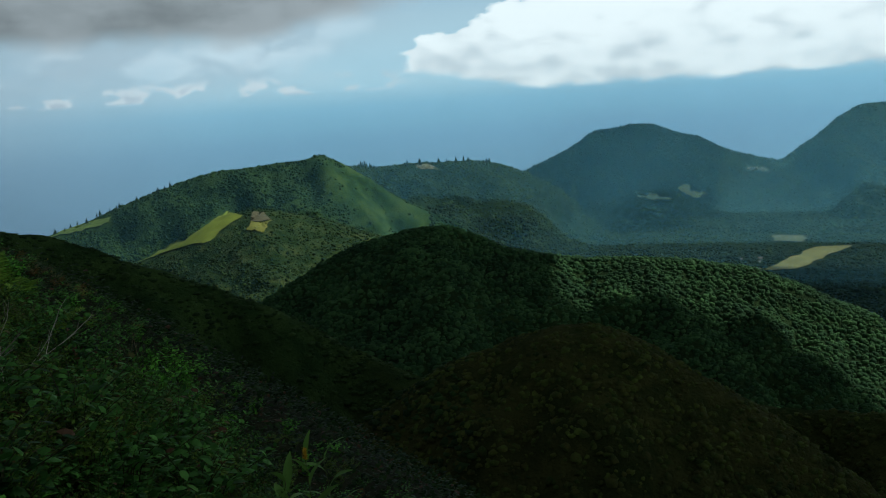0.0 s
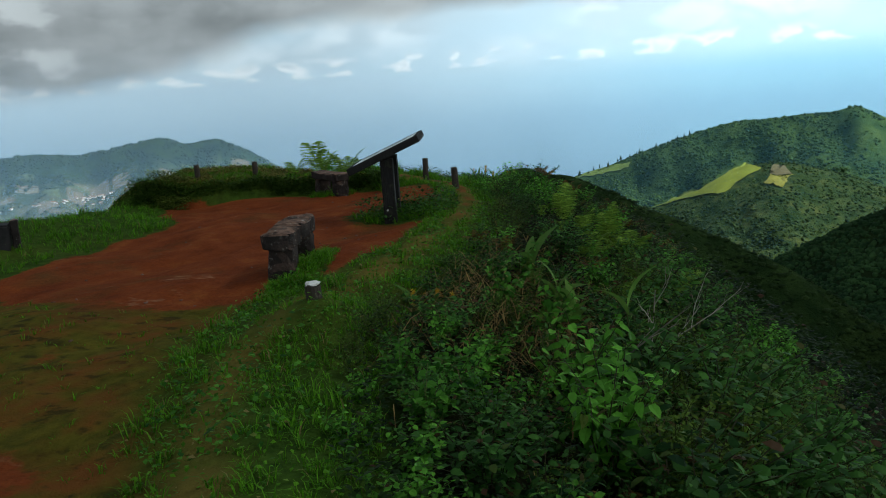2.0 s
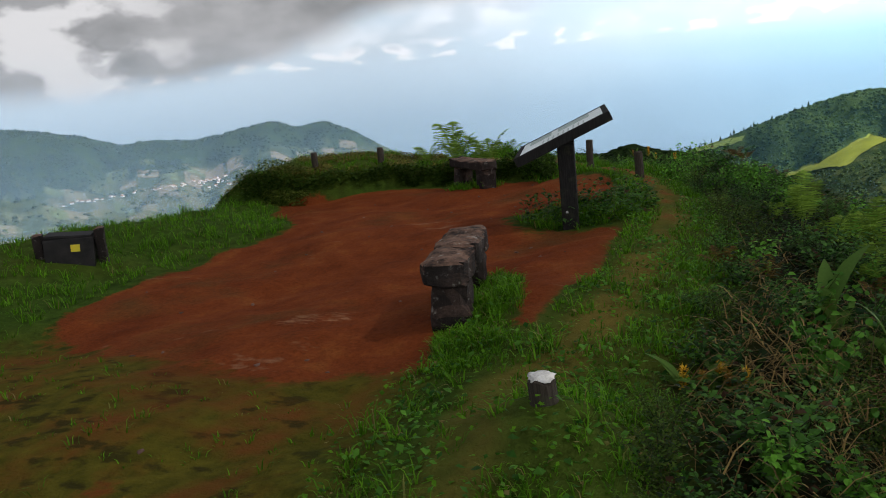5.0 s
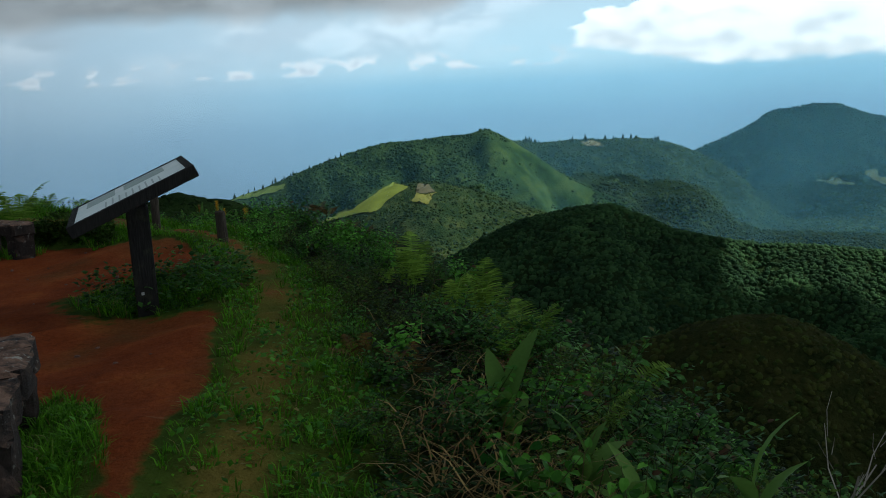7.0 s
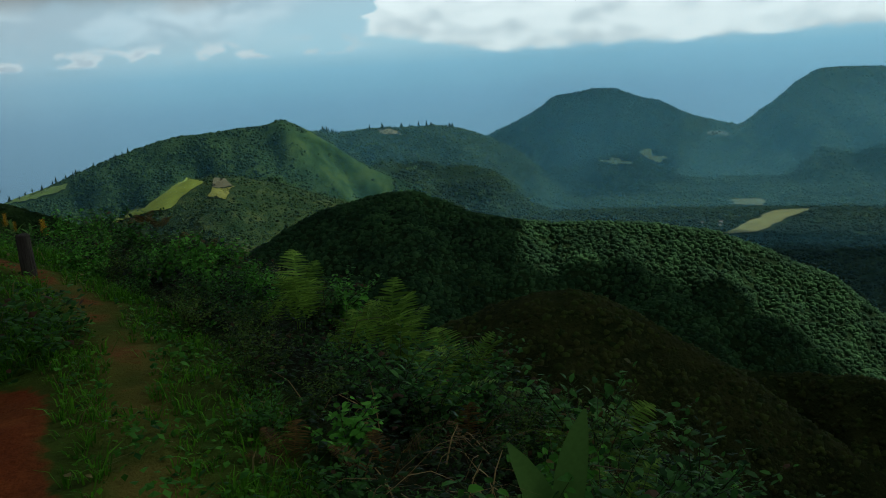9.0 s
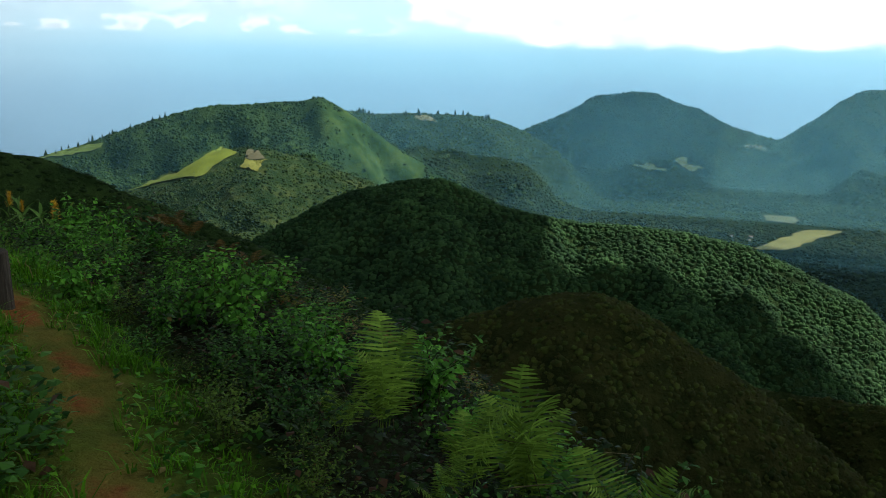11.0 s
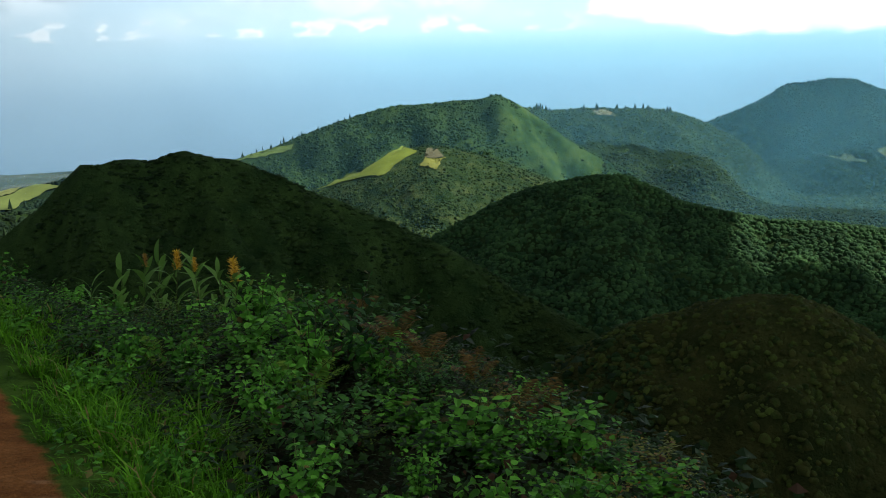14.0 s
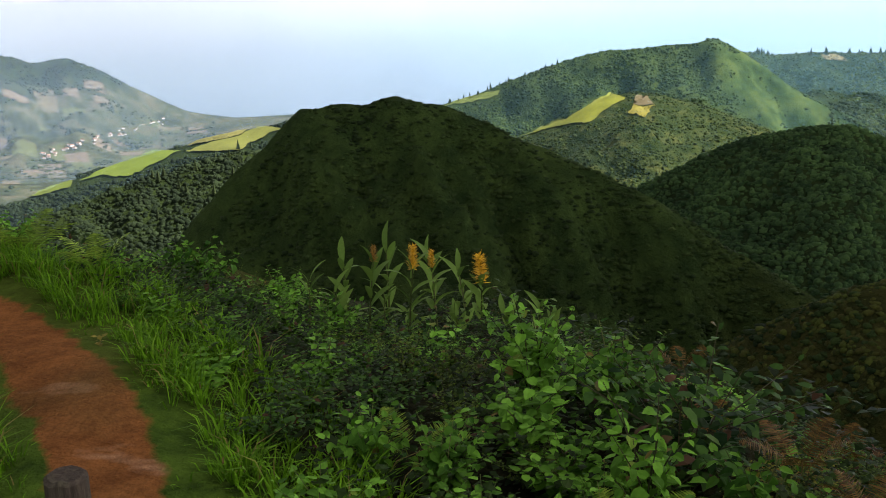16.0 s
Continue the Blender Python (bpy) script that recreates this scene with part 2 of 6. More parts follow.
# name, knots, distance of the crest, its change per degree, slope in front, slope behind, the crest's softness, height and width of its ribs, their slant
HILLS = [("main", MAIN, 2650, 4.0, 0.36, 0.5, 50, 46, 260, 0.9), ("right", RIGHT, 4150, 0.0, 0.34, 0.5, 60, 70, 520, 0.3), ("right", RIGHT2, 4250, 0.0, 0.36, 0.5, 60, 70, 520, 0.3),
         ("dome", DOME, 420, 2.0, 0.8, 0.9, 8, 16, 56, 0.75), ("ridge", DARK, 1250, 0.0, 0.42, 0.55, 25, 14, 170, 0.4), ("hump", HUMP, 280, 0.0, 0.75, 0.7, 10, 3.5, 38, 0.5),
         ("fields", FIELDS, 1500, 0.0, 0.22, 0.3, 30, 5, 160, 0.0), ("left", LEFT, 4350, 0.0, 0.3, 0.5, 60, 60, 480, -0.3),
         ("back", BACK, 3150, 0.0, 0.30, 0.5, 60, 46, 330, 0.6), ("lap", LAP, 1950, 0.0, 0.26, 0.3, 40, 16, 210, -0.6)]


def fbm(x, y, scale, octaves=4, seed=0.0):
    """Cheap smooth noise from turned sine waves, about -1 to 1."""
    v, amp, tot = 0.0, 1.0, 0.0
    f = 1.0 / scale
    for k in range(octaves):
        a = 1.7 * k + seed
        u = (x * math.cos(a) + y * math.sin(a)) * f
        w = (-x * math.sin(a) + y * math.cos(a)) * f
        v = v + amp * np.sin(u * 6.0 + 1.3 * np.sin(w * 4.1 + a) + seed) * np.cos(w * 5.2 + 1.1 * np.sin(u * 3.7 - a))
        tot += amp * 0.6
        amp *= 0.52
        f *= 2.03
    return v / tot


EDGE = [(-60, 30), (-20, 12), (-6, 4.4), (0, 0.5), (3, -1.3), (4.5, -2.45), (6.2, -3.0), (9, -3.3), (12, -3.5), (15, -3.9), (17, -4.6), (20, -6.2), (25, -9.5), (40, -22), (80, -70)]
# where the shrubs begin beside the grassy strip
BORDER = [(-20, 11.5), (-6, 4.0), (0, 0.1), (3, -1.9), (4.5, -3.05), (5.4, -3.45), (6.2, -3.75), (7, -3.9), (9, -3.85), (11, -4.15), (12.4, -4.58), (13.9, -5.23), (14.7, -5.73), (15.4, -6.3), (16.4, -7.0), (17.1, -7.6), (20, -10), (25, -14)]
NORTH = [(-30, 10), (-12, 12.9), (-11.1, 13.45), (-10.4, 14.0), (-9.2, 14.85), (-8, 15), (-7.1, 14.65), (-6.4, 13.9), (-5.6, 13.9), (0, 14.5)]


def side(x, y):
    """Metres to the right of the lookout's edge; left of it negative."""
    return (x - interp(y, EDGE)) * 0.87


def border(x, y):
    """Metres into the shrubs from the grassy strip; on the strip negative."""
    return (x - interp(y, BORDER)) * 0.87


def step(v, a, b):
    t = np.clip((v - a) / (b - a), 0, 1)
    return t * t * (3 - 2 * t)


def north(x, y):
    """Metres beyond the foot of the bank that closes the lookout to the north."""
    return (y - interp(x, NORTH)) * 0.85


WEST = [(0, -7.7), (10, -8.9), (11.8, -8.85), (12.3, -9.3), (12.9, -10.0), (13.6, -10.35), (16, -10.6)]


def west(x, y):
    """Metres into the grass that closes the lookout to the west."""
    return interp(y, WEST) - x


def trail(x, y, pts, half):
    """1 on a trodden line, 0 beyond its sides."""
    best = np.full(np.shape(x), 99.0)
    for (ax, ay), (bx, by) in zip(pts, pts[1:]):
        dx, dy = bx - ax, by - ay
        t = np.clip(((x - ax) * dx + (y - ay) * dy) / (dx * dx + dy * dy), 0, 1)
        best = np.minimum(best, np.hypot(x - ax - t * dx, y - ay - t * dy))
    return np.clip(1.5 - best / half, 0, 1)


RIM_TRAIL = [(-5.5, 13.55), (-5.95, 14.4), (-6.43, 15.2), (-6.86, 15.75), (-7.6, 16.5), (-8.3, 17.0)]
STRIP_TRAIL = [(-4.16, 7.1), (-4.2, 8.4), (-4.22, 9.1), (-4.39, 10.8), (-4.62, 12.0), (-5.15, 13.2), (-5.5, 13.6)]

TREAD = [(-2.4, 2.4), (-3.1, 3.5), (-3.65, 4.4), (-4.02, 5.23), (-4.27, 6.22), (-4.36, 6.7), (-4.2, 7.2)]


def lookout(x, y):
    """Height of the trodden place, its banks and the slopes that fall away from it."""
    s, n, w = side(x, y), north(x, y), west(x, y)
    z = 0.06 + 0.12 * np.exp(-((border(x, y) + 0.45) / 0.6) ** 2) - 0.10 * step(-x, 5.5, 9.0)
    z = z + 0.06 * fbm(x, y, 5.0, 2, 2.0) * step(-s, 0.5, 2)
    drop = np.clip(s + 0.1, 0, None)
    z = z - 0.50 * drop - 0.40 * np.clip(drop - 1.0, 0, None) - 0.16 * np.clip(border(x, y), 0, 1.5)
    bank = step(-x, 6.3, 6.9) * step(x, -11.7, -11.0) * (1 - step(trail(x, y, RIM_TRAIL, 0.75), 0, 1))
    z = z + bank * ((0.29 + 0.12 * step(-x, 9.3, 10.4)) * step(n, 0.0, 0.12) - 0.42 * np.clip(n - 1.5, 0, None))
    z = z - (1 - bank) * (0.05 * np.clip(n, 0, None) + 0.2 * np.clip(n - 2.2, 0, None))
    z = z + (0.10 * step(w, 0.0, 1.2) + 0.20 * step(w, 0.5, 1.6) * step(12.0 - y, 0, 2)) * (1 - bank * step(n, -0.3, 0.2)) - 0.55 * np.clip(-x - 11.1, 0, None)
    z = z + 0.22 * np.exp(-((x + 3.94) ** 2 + (y - 6.21) ** 2) / 0.14)
    return z + 0.015 * fbm(x, y, 1.1, 3)


def ribs(u, d, width, seed):
    """Rounded spurs with sharp gullies between them, 0 in a gully to 1 on a spur."""
    a = np.abs(np.sin(math.pi * (u + 0.25 * width * np.sin(d * 2.2 / width + seed)) / width + seed))
    b = np.abs(np.sin(math.pi * (u - 0.3 * d + 0.2 * width * np.sin(d * 3.1 / width + 2 * seed)) / (0.43 * width) + 2.3 * seed))
    return 0.68 * a + 0.32 * b


def hill_heights(x, y):
    """Height of each hill's own surface, the low base first."""
    dx, dy = x - CX, y - CY
    r = np.sqrt(dx * dx + dy * dy) + 1e-6
    az = np.degrees(np.arctan2(-dx, dy))
    base = -500 + 120 * np.clip((az - 30) / 25, 0, 1) * np.clip((4300 - np.abs(r - 3500)) / 2500, 0, 1)
    base = base - 60 * np.clip((r - 4300) / 300, 0, 1)
    parts = [base]
    for i, (_, knots, dist, per, front, back, soft, rib, width, slant) in enumerate(HILLS):
        rr = dist + per * az
        wob = fbm(dx, dy, 0.22 * dist, 3, i)
        el = interp(az, knots)
        crest = EYE + rr * np.tan(np.radians(el))
        d = rr - r + 0.02 * dist * wob * np.clip(np.abs(rr - r) / (0.15 * dist), 0, 1)
        fall = np.where(d > 0, front, back) * (np.sqrt(d * d + soft * soft) - soft)
        rough = fbm(dx, dy, 0.09 * dist, 3, i + 3.0) * (0.010 if dist < 1000 else 0.0045) * dist * np.clip(np.abs(d) / (0.12 * dist), 0, 1)
        gull = (1 - ribs(np.radians(az) * dist + slant * d, d, width, 0.7 * i + 0.4)) * rib * np.clip(np.abs(d) / (0.055 * dist), 0, 1)
        parts.append(crest - fall + rough - gull)
    return np.stack(parts), r


def land(x, y):
    parts, r = hill_heights(x, y)
    k = np.clip(0.006 * r, 0.5, 12)
    top = parts.max(0)
    far = top + k * np.log(np.exp((parts - top) / k).sum(0))
    near = lookout(x, y)
    near = np.maximum(near, -0.9 * r - 4)
    # the lookout's own hill carries the ground until the others rise
    w = np.clip((r - 45) / 60, 0, 1)
    near = near - 0.25 * np.clip(r - 30, 0, None)
    return np.where(r < 45, near, np.maximum(far, near) * w + near * (1 - w))


def rib_share(x, y, name):
    """0 in a gully to 1 on a spur of that hill."""
    dx, dy = x - CX, y - CY
    i = [h[0] for h in HILLS].index(name)
    _, _, dist, per, _, _, _, _, width, slant = HILLS[i]
    az = np.arctan2(-dx, dy)
    d = dist + per * np.degrees(az) - np.hypot(dx, dy)
    return ribs(az * dist + slant * d, d, width, 0.7 * i + 0.4)


def on_hill(x, y, name):
    """1 where that hill is the one that shows."""
    i = hill_heights(x, y)[0].argmax(0)
    return np.isin(i, [k + 1 for k, h in enumerate(HILLS) if h[0] == name]).astype(float)


def grid_mesh(name, xs, ys, zs, wrap=False):
    """One sheet from a grid of places."""
    n, m = xs.shape
    co = np.stack([xs, ys, zs], -1).reshape(-1, 3)
    i, j = np.meshgrid(np.arange(n - 1), np.arange(m if wrap else m - 1), indexing="ij")
    jn = (j + 1) % m
    q = np.stack([i * m + j, i * m + jn, (i + 1) * m + jn, (i + 1) * m + j], -1).reshape(-1, 4)
    me = bpy.data.meshes.new(name)
    me.vertices.add(len(co))
    me.vertices.foreach_set("co", co.astype(np.float32).ravel())
    me.loops.add(q.size)
    me.loops.foreach_set("vertex_index", q.astype(np.int32).ravel())
    me.polygons.add(len(q))
    me.polygons.foreach_set("loop_start", np.arange(0, q.size, 4, dtype=np.int32))
    me.polygons.foreach_set("loop_total", np.full(len(q), 4, dtype=np.int32))
    me.polygons.foreach_set("use_smooth", np.ones(len(q), dtype=bool))
    me.update(calc_edges=True)
    return me


def float_attr(me, name, values):
    a = me.attributes.new(name, "FLOAT", "POINT")
    a.data.foreach_set("value", np.asarray(values, dtype=np.float32).ravel())


AZ = np.concatenate([np.arange(-64, -46, 1.0), np.arange(-46, 54, 0.28), np.arange(54, 76, 1.0), np.arange(76, 296, 3.0)])
RAD = np.concatenate([[0.001], np.exp(np.arange(math.log(0.15), math.log(40), 0.024)), np.exp(np.arange(math.log(40), math.log(4500), 0.015))])
GA, GR = np.meshgrid(np.radians(AZ), RAD)
GX, GY = CX - GR * np.sin(GA), CY + GR * np.cos(GA)
GZ = land(GX, GY)
ground_mesh = grid_mesh("ground", GX[:, ::-1], GY[:, ::-1], GZ[:, ::-1], wrap=True)
ground = tagged(new("ground", ground_mesh), "green volcanic hills with a trodden red soil lookout", "ground", kind="structure")


def disc(x, y, cx, cy, rx, ry, turn=0.0):
    """1 inside an ellipse, falling to 0 over its rim."""
    c, s = math.cos(turn), math.sin(turn)
    u, v = (x - cx) * c + (y - cy) * s, -(x - cx) * s + (y - cy) * c
    return np.clip(1.6 - np.sqrt((u / rx) ** 2 + (v / ry) ** 2), 0, 1)


def soil_share(x, y):
    """Bare red soil: the trodden place and the trail along the rim."""
    s, n, w = side(x, y), north(x, y), west(x, y)
    south = (y - 6.95) - 0.28 * np.clip(-x - 5.8, 0, 3) - 0.42 * np.clip(x + 5.7, 0, 1)
    m = step(south, -0.5, 0.45) * step(-border(x, y), 0.42, 0.72) * step(-n, 0.08, 0.2) * step(-w, -0.45, 0.25) * step(14.5 - y - 0.35 * np.clip(x + 7.4, 0, 9) * 2.3, -0.5, 0.2)
    m = m * (1 - disc(x, y, -5.35, 11.35, 0.65, 0.6)) * (1 - disc(x, y, -4.96, 8.0, 0.21, 0.95, 0.28))
    m = np.maximum(m, trail(x, y, RIM_TRAIL, 0.17))
    m = np.maximum(m, (0.20 + 0.28 * step(y, 9.6, 10.8)) * trail(x, y, STRIP_TRAIL, 0.10) * (0.95 + 0.25 * fbm(x, y, 1.3, 2)))
    m = np.maximum(m, 0.3 * disc(x, y, -5.9, 14.1, 0.35, 0.5))
    m = np.maximum(m, 0.75 * disc(x, y, -4.8, 4.1, 0.42, 0.3) + 0.45 * disc(x, y, -5.6, 5.6, 0.35, 0.16))
    return np.clip(m, 0, 1)


def worn_share(x, y):
    """Short trodden turf to the south of the red soil."""
    s, w = side(x, y), west(x, y)
    return step(-border(x, y), 0.65, 1.2) * step(-w, -0.6, 0.6) * step(8.3 - y, 0, 1.2)


near_ = np.hypot(GX - CX, GY - CY) < 60
soil_, worn_ = np.where(near_, soil_share(GX, GY), 0), np.where(near_, worn_share(GX, GY), 0)
GD = np.hypot(GX - CX, GY - CY)


def mesh_z(x, y):
    """Height of the ground sheet itself, between its own points."""
    dx, dy = np.asarray(x) - CX, np.asarray(y) - CY
    a = np.degrees(np.arctan2(-dx, dy))
    i = np.clip(np.searchsorted(RAD, np.hypot(dx, dy)) - 1, 0, len(RAD) - 2)
    j = np.clip(np.searchsorted(AZ, a) - 1, 0, len(AZ) - 2)
    u, v = (np.hypot(dx, dy) - RAD[i]) / (RAD[i + 1] - RAD[i]), (a - AZ[j]) / (AZ[j + 1] - AZ[j])
    return (1 - u) * ((1 - v) * GZ[i, j] + v * GZ[i, j + 1]) + u * ((1 - v) * GZ[i + 1, j] + v * GZ[i + 1, j + 1])


float_attr(ground_mesh, "soil", soil_[:, ::-1])
float_attr(ground_mesh, "stain", np.where(near_, disc(GX, GY, -6.15, 8.0, 0.32, 0.2, 0.5), 0)[:, ::-1])
float_attr(ground_mesh, "worn", worn_[:, ::-1])
float_attr(ground_mesh, "trail", np.where(near_, np.maximum(trail(GX, GY, RIM_TRAIL, 0.6), trail(GX, GY, STRIP_TRAIL, 0.3)), 0)[:, ::-1])
float_attr(ground_mesh, "tread", np.where(near_, np.maximum(trail(GX, GY, TREAD, 0.14), trail(GX, GY, STRIP_TRAIL, 0.15)), 0)[:, ::-1])
# ground under the shrubs, its colour darkened to stand for their shade
float_attr(ground_mesh, "shrub_shade", np.where(near_, step(border(GX, GY), 0.0, 0.5), 0)[:, ::-1])
float_attr(ground_mesh, "near", np.clip(1.5 - GD / 36, 0, 1)[:, ::-1])
# open pasture of the coastal plain; scrub with dry fern on the near hump
AZD = np.degrees(GA) + 0 * GR
float_attr(ground_mesh, "plain", (step(AZD, 13, 19) * step(GD, 1700, 2300) * step(-GZ, 290, 335))[:, ::-1])
float_attr(ground_mesh, "dry", (np.clip(1.6 - np.abs(GD - 250) / 110, 0, 1) * step(-AZD, 4, 10))[:, ::-1])
# open scrub of the low hill before the main one; the main hill's grassy spur
float_attr(ground_mesh, "open", on_hill(GX, GY, "lap")[:, ::-1])
SPUR = [(-9, -9.5), (-7, -7.6), (-5, -6.1), (-3, -5.6)]  # azimuth where the grass of the spur begins, by the angle below eye level


def on_spur(az, r, z):
    el = np.degrees(np.arctan2(z - EYE, r))
    return np.clip((interp(el, SPUR) + 0.5 * fbm(az, el, 1.6, 3, 2.0) - az) / 2.2 + 0.35, 0, 1)


float_attr(ground_mesh, "dome", on_hill(GX, GY, "dome")[:, ::-1])
MAINS = on_hill(GX, GY, "main")
float_attr(ground_mesh, "hill", MAINS[:, ::-1])
float_attr(ground_mesh, "spur", (MAINS * on_spur(AZD, GD, GZ))[:, ::-1])


def ground_material():
    m = Mat("land_cover", 0.95, 0.04)
    fine, mid, big = m.noise(9.0, 6, 0.65), m.noise(1.6, 5), m.noise(0.35, 3)
    # far slopes: scrub and woodland floor, grassier on the open hill, pasture on the plain
    far = m.ramp(m.noise(0.012, 8, 0.62), (0.36, (0.010, 0.020, 0.008)), (0.64, (0.027, 0.048, 0.014)))
    op = m.ramp(m.noise(0.03, 8, 0.7), (0.36, (0.012, 0.028, 0.009)), (0.52, (0.032, 0.054, 0.016)), (0.66, (0.068, 0.082, 0.024)))
    far = m.mix(m.attr("open").outputs["Fac"], far, op)
    steep = m.ramp(m.noise(0.05, 7, 0.65), (0.34, (0.012, 0.028, 0.008)), (0.66, (0.040, 0.070, 0.017)))
    far = m.mix(m.attr("dome").outputs["Fac"], far, steep)
    lime = m.ramp(m.noise(0.018, 8, 0.65, stretch=(1.0, 0.5, 1.0)), (0.36, (0.012, 0.030, 0.009)), (0.50, (0.030, 0.064, 0.015)), (0.64, (0.062, 0.100, 0.022)))
    far = m.mix(m.attr("hill").outputs["Fac"], far, m.ramp(m.noise(0.014, 8, 0.65), (0.36, (0.016, 0.036, 0.010)), (0.64, (0.046, 0.080, 0.019))))
    far = m.mix(m.attr("spur").outputs["Fac"], far, lime)
    pl = m.ramp(m.noise(0.011, 5, 0.6), (0.38, (0.034, 0.046, 0.026)), (0.50, (0.062, 0.080, 0.040)), (0.62, (0.11, 0.11, 0.07)))
    far = m.mix(m.attr("plain").outputs["Fac"], far, pl)
    dry = m.ramp(m.noise(0.07, 6, 0.65), (0.36, (0.016, 0.021, 0.005)), (0.6, (0.046, 0.046, 0.012)))
    far = m.mix(m.math("MULTIPLY", m.attr("dry").outputs["Fac"], 0.8), far, dry)
    # lookout: turf, worn turf, red soil
    turf = m.ramp(fine, (0.32, (0.020, 0.044, 0.006)), (0.68, (0.062, 0.118, 0.014)))
    turf = m.mix(m.ramp(big, (0.45, 0.0), (0.7, 0.55)), turf, (0.095, 0.090, 0.016))
    # shade below the shrubs is painted in as a dark soil tone
    turf = m.mix(m.attr("shrub_shade").outputs["Fac"], turf, m.ramp(mid, (0.35, (0.006, 0.007, 0.003)), (0.65, (0.014, 0.016, 0.005))))
    turf = m.mix(m.math("MULTIPLY", m.attr("tread").outputs["Fac"], m.ramp(mid, (0.38, 0.15), (0.62, 0.85))), turf, (0.170, 0.125, 0.028))
    wornc = m.ramp(fine, (0.3, (0.052, 0.049, 0.006)), (0.7, (0.126, 0.108, 0.013)))
    wornc = m.mix(m.ramp(mid, (0.46, 0.0), (0.62, 0.9)), wornc, (0.160, 0.056, 0.014))
    tufts = m.ramp(m.noise(5.2, 4, 0.55, stretch=(1.0, 1.5, 1.0)), (0.57, 0.0), (0.66, 0.8))
    wornc = m.mix(tufts, wornc, (0.030, 0.027, 0.007))
    wornc = m.mix(m.ramp(m.noise(0.9, 4, 0.6), (0.52, 0.0), (0.66, 0.7)), wornc, (0.120, 0.036, 0.010))
    nearc = m.mix(m.attr("worn").outputs["Fac"], turf, wornc)
    red = m.ramp(m.noise(2.2, 7, 0.6), (0.3, (0.145, 0.033, 0.010)), (0.55, (0.220, 0.053, 0.015)), (0.75, (0.285, 0.090, 0.023)))
    red = m.mix(m.math("MULTIPLY", m.attr("trail").outputs["Fac"], 0.8), red, m.ramp(m.noise(5, 6, 0.65), (0.3, (0.105, 0.046, 0.014)), (0.7, (0.26, 0.115, 0.036))))
    pale = m.ramp(m.noise(1.1, 4, 0.7, stretch=(1, 2.2, 1)), (0.635, 0.0), (0.70, 0.65))
    red = m.mix(pale, red, (0.34, 0.19, 0.105))
    spot = m.ramp(m.math("ADD", m.math("MULTIPLY", m.attr("stain").outputs["Fac"], 0.55), m.math("MULTIPLY", m.math("SUBTRACT", m.noise(6, 6, 0.75, stretch=(1, 2.5, 1)), 0.5), 1.7)), (0.50, 0.0), (0.72, 0.8))
    red = m.mix(spot, red, (0.36, 0.18, 0.095))
    red = m.mix(m.ramp(m.noise(0.8, 5, 0.6), (0.55, 0.0), (0.72, 0.6)), red, (0.085, 0.060, 0.020))
    red = m.mix(0.5, red, m.ramp(m.noise(34, 5, 0.75), (0.32, 0.3), (0.6, 1.1)), "MULTIPLY")
    e = m.math("ADD", m.attr("soil").outputs["Fac"], m.math("MULTIPLY", m.math("SUBTRACT", mid, 0.5), 1.2))
    e = m.math("ADD", e, m.math("MULTIPLY", m.math("SUBTRACT", fine, 0.5), 0.7))
    nearc = m.mix(m.ramp(e, (0.42, 0.0), (0.60, 1.0)), nearc, red)
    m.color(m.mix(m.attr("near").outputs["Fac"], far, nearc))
    h = m.math("ADD", m.math("MULTIPLY", fine, 0.6), m.math("MULTIPLY", m.noise(70, 3), 0.25))
    h = m.math("ADD", h, m.math("MULTIPLY", m.noise(0.14, 5, 0.7), m.math("MULTIPLY", m.math("SUBTRACT", 1.0, m.attr("near").outputs["Fac"]), 110.0)))
    m.bump(h, 0.9, 0.05)
    return m.m


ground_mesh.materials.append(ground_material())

sea_m = Mat("sea_water", 0.25, 0.5)
sea_m.color(sea_m.ramp(sea_m.noise(0.002, 4), (0.3, (0.045, 0.10, 0.16)), (0.7, (0.06, 0.12, 0.18))))
bm = bmesh.new()
bmesh.ops.create_circle(bm, cap_ends=True, segments=96, radius=4520)
me = bpy.data.meshes.new("water")
bm.to_mesh(me), bm.free()
me.materials.append(sea_m.m)
sea = tagged(new("water", me), "calm blue sea beyond the coast", "water", kind="structure")
sea.location = (CX, CY, -535)


def joined_mesh(name, co, tri, smooth=False):
    """A mesh from arrays of places and triangles."""
    me = bpy.data.meshes.new(name)
    me.vertices.add(len(co))
    me.vertices.foreach_set("co", np.asarray(co, np.float32).ravel())
    me.loops.add(tri.size)
    me.loops.foreach_set("vertex_index", np.asarray(tri, np.int32).ravel())
    me.polygons.add(len(tri))
    me.polygons.foreach_set("loop_start", np.arange(0, tri.size, 3, dtype=np.int32))
    me.polygons.foreach_set("loop_total", np.full(len(tri), 3, dtype=np.int32))
    me.polygons.foreach_set("use_smooth", np.full(len(tri), smooth, dtype=bool))
    me.update(calc_edges=True)
    return me


def arrays(bm):
    bmesh.ops.triangulate(bm, faces=bm.faces[:])
    bm.verts.index_update()
    co = np.array([v.co[:] for v in bm.verts])
    tri = np.array([[v.index for v in f.verts] for f in bm.faces])
    bm.free()
    return co, tri


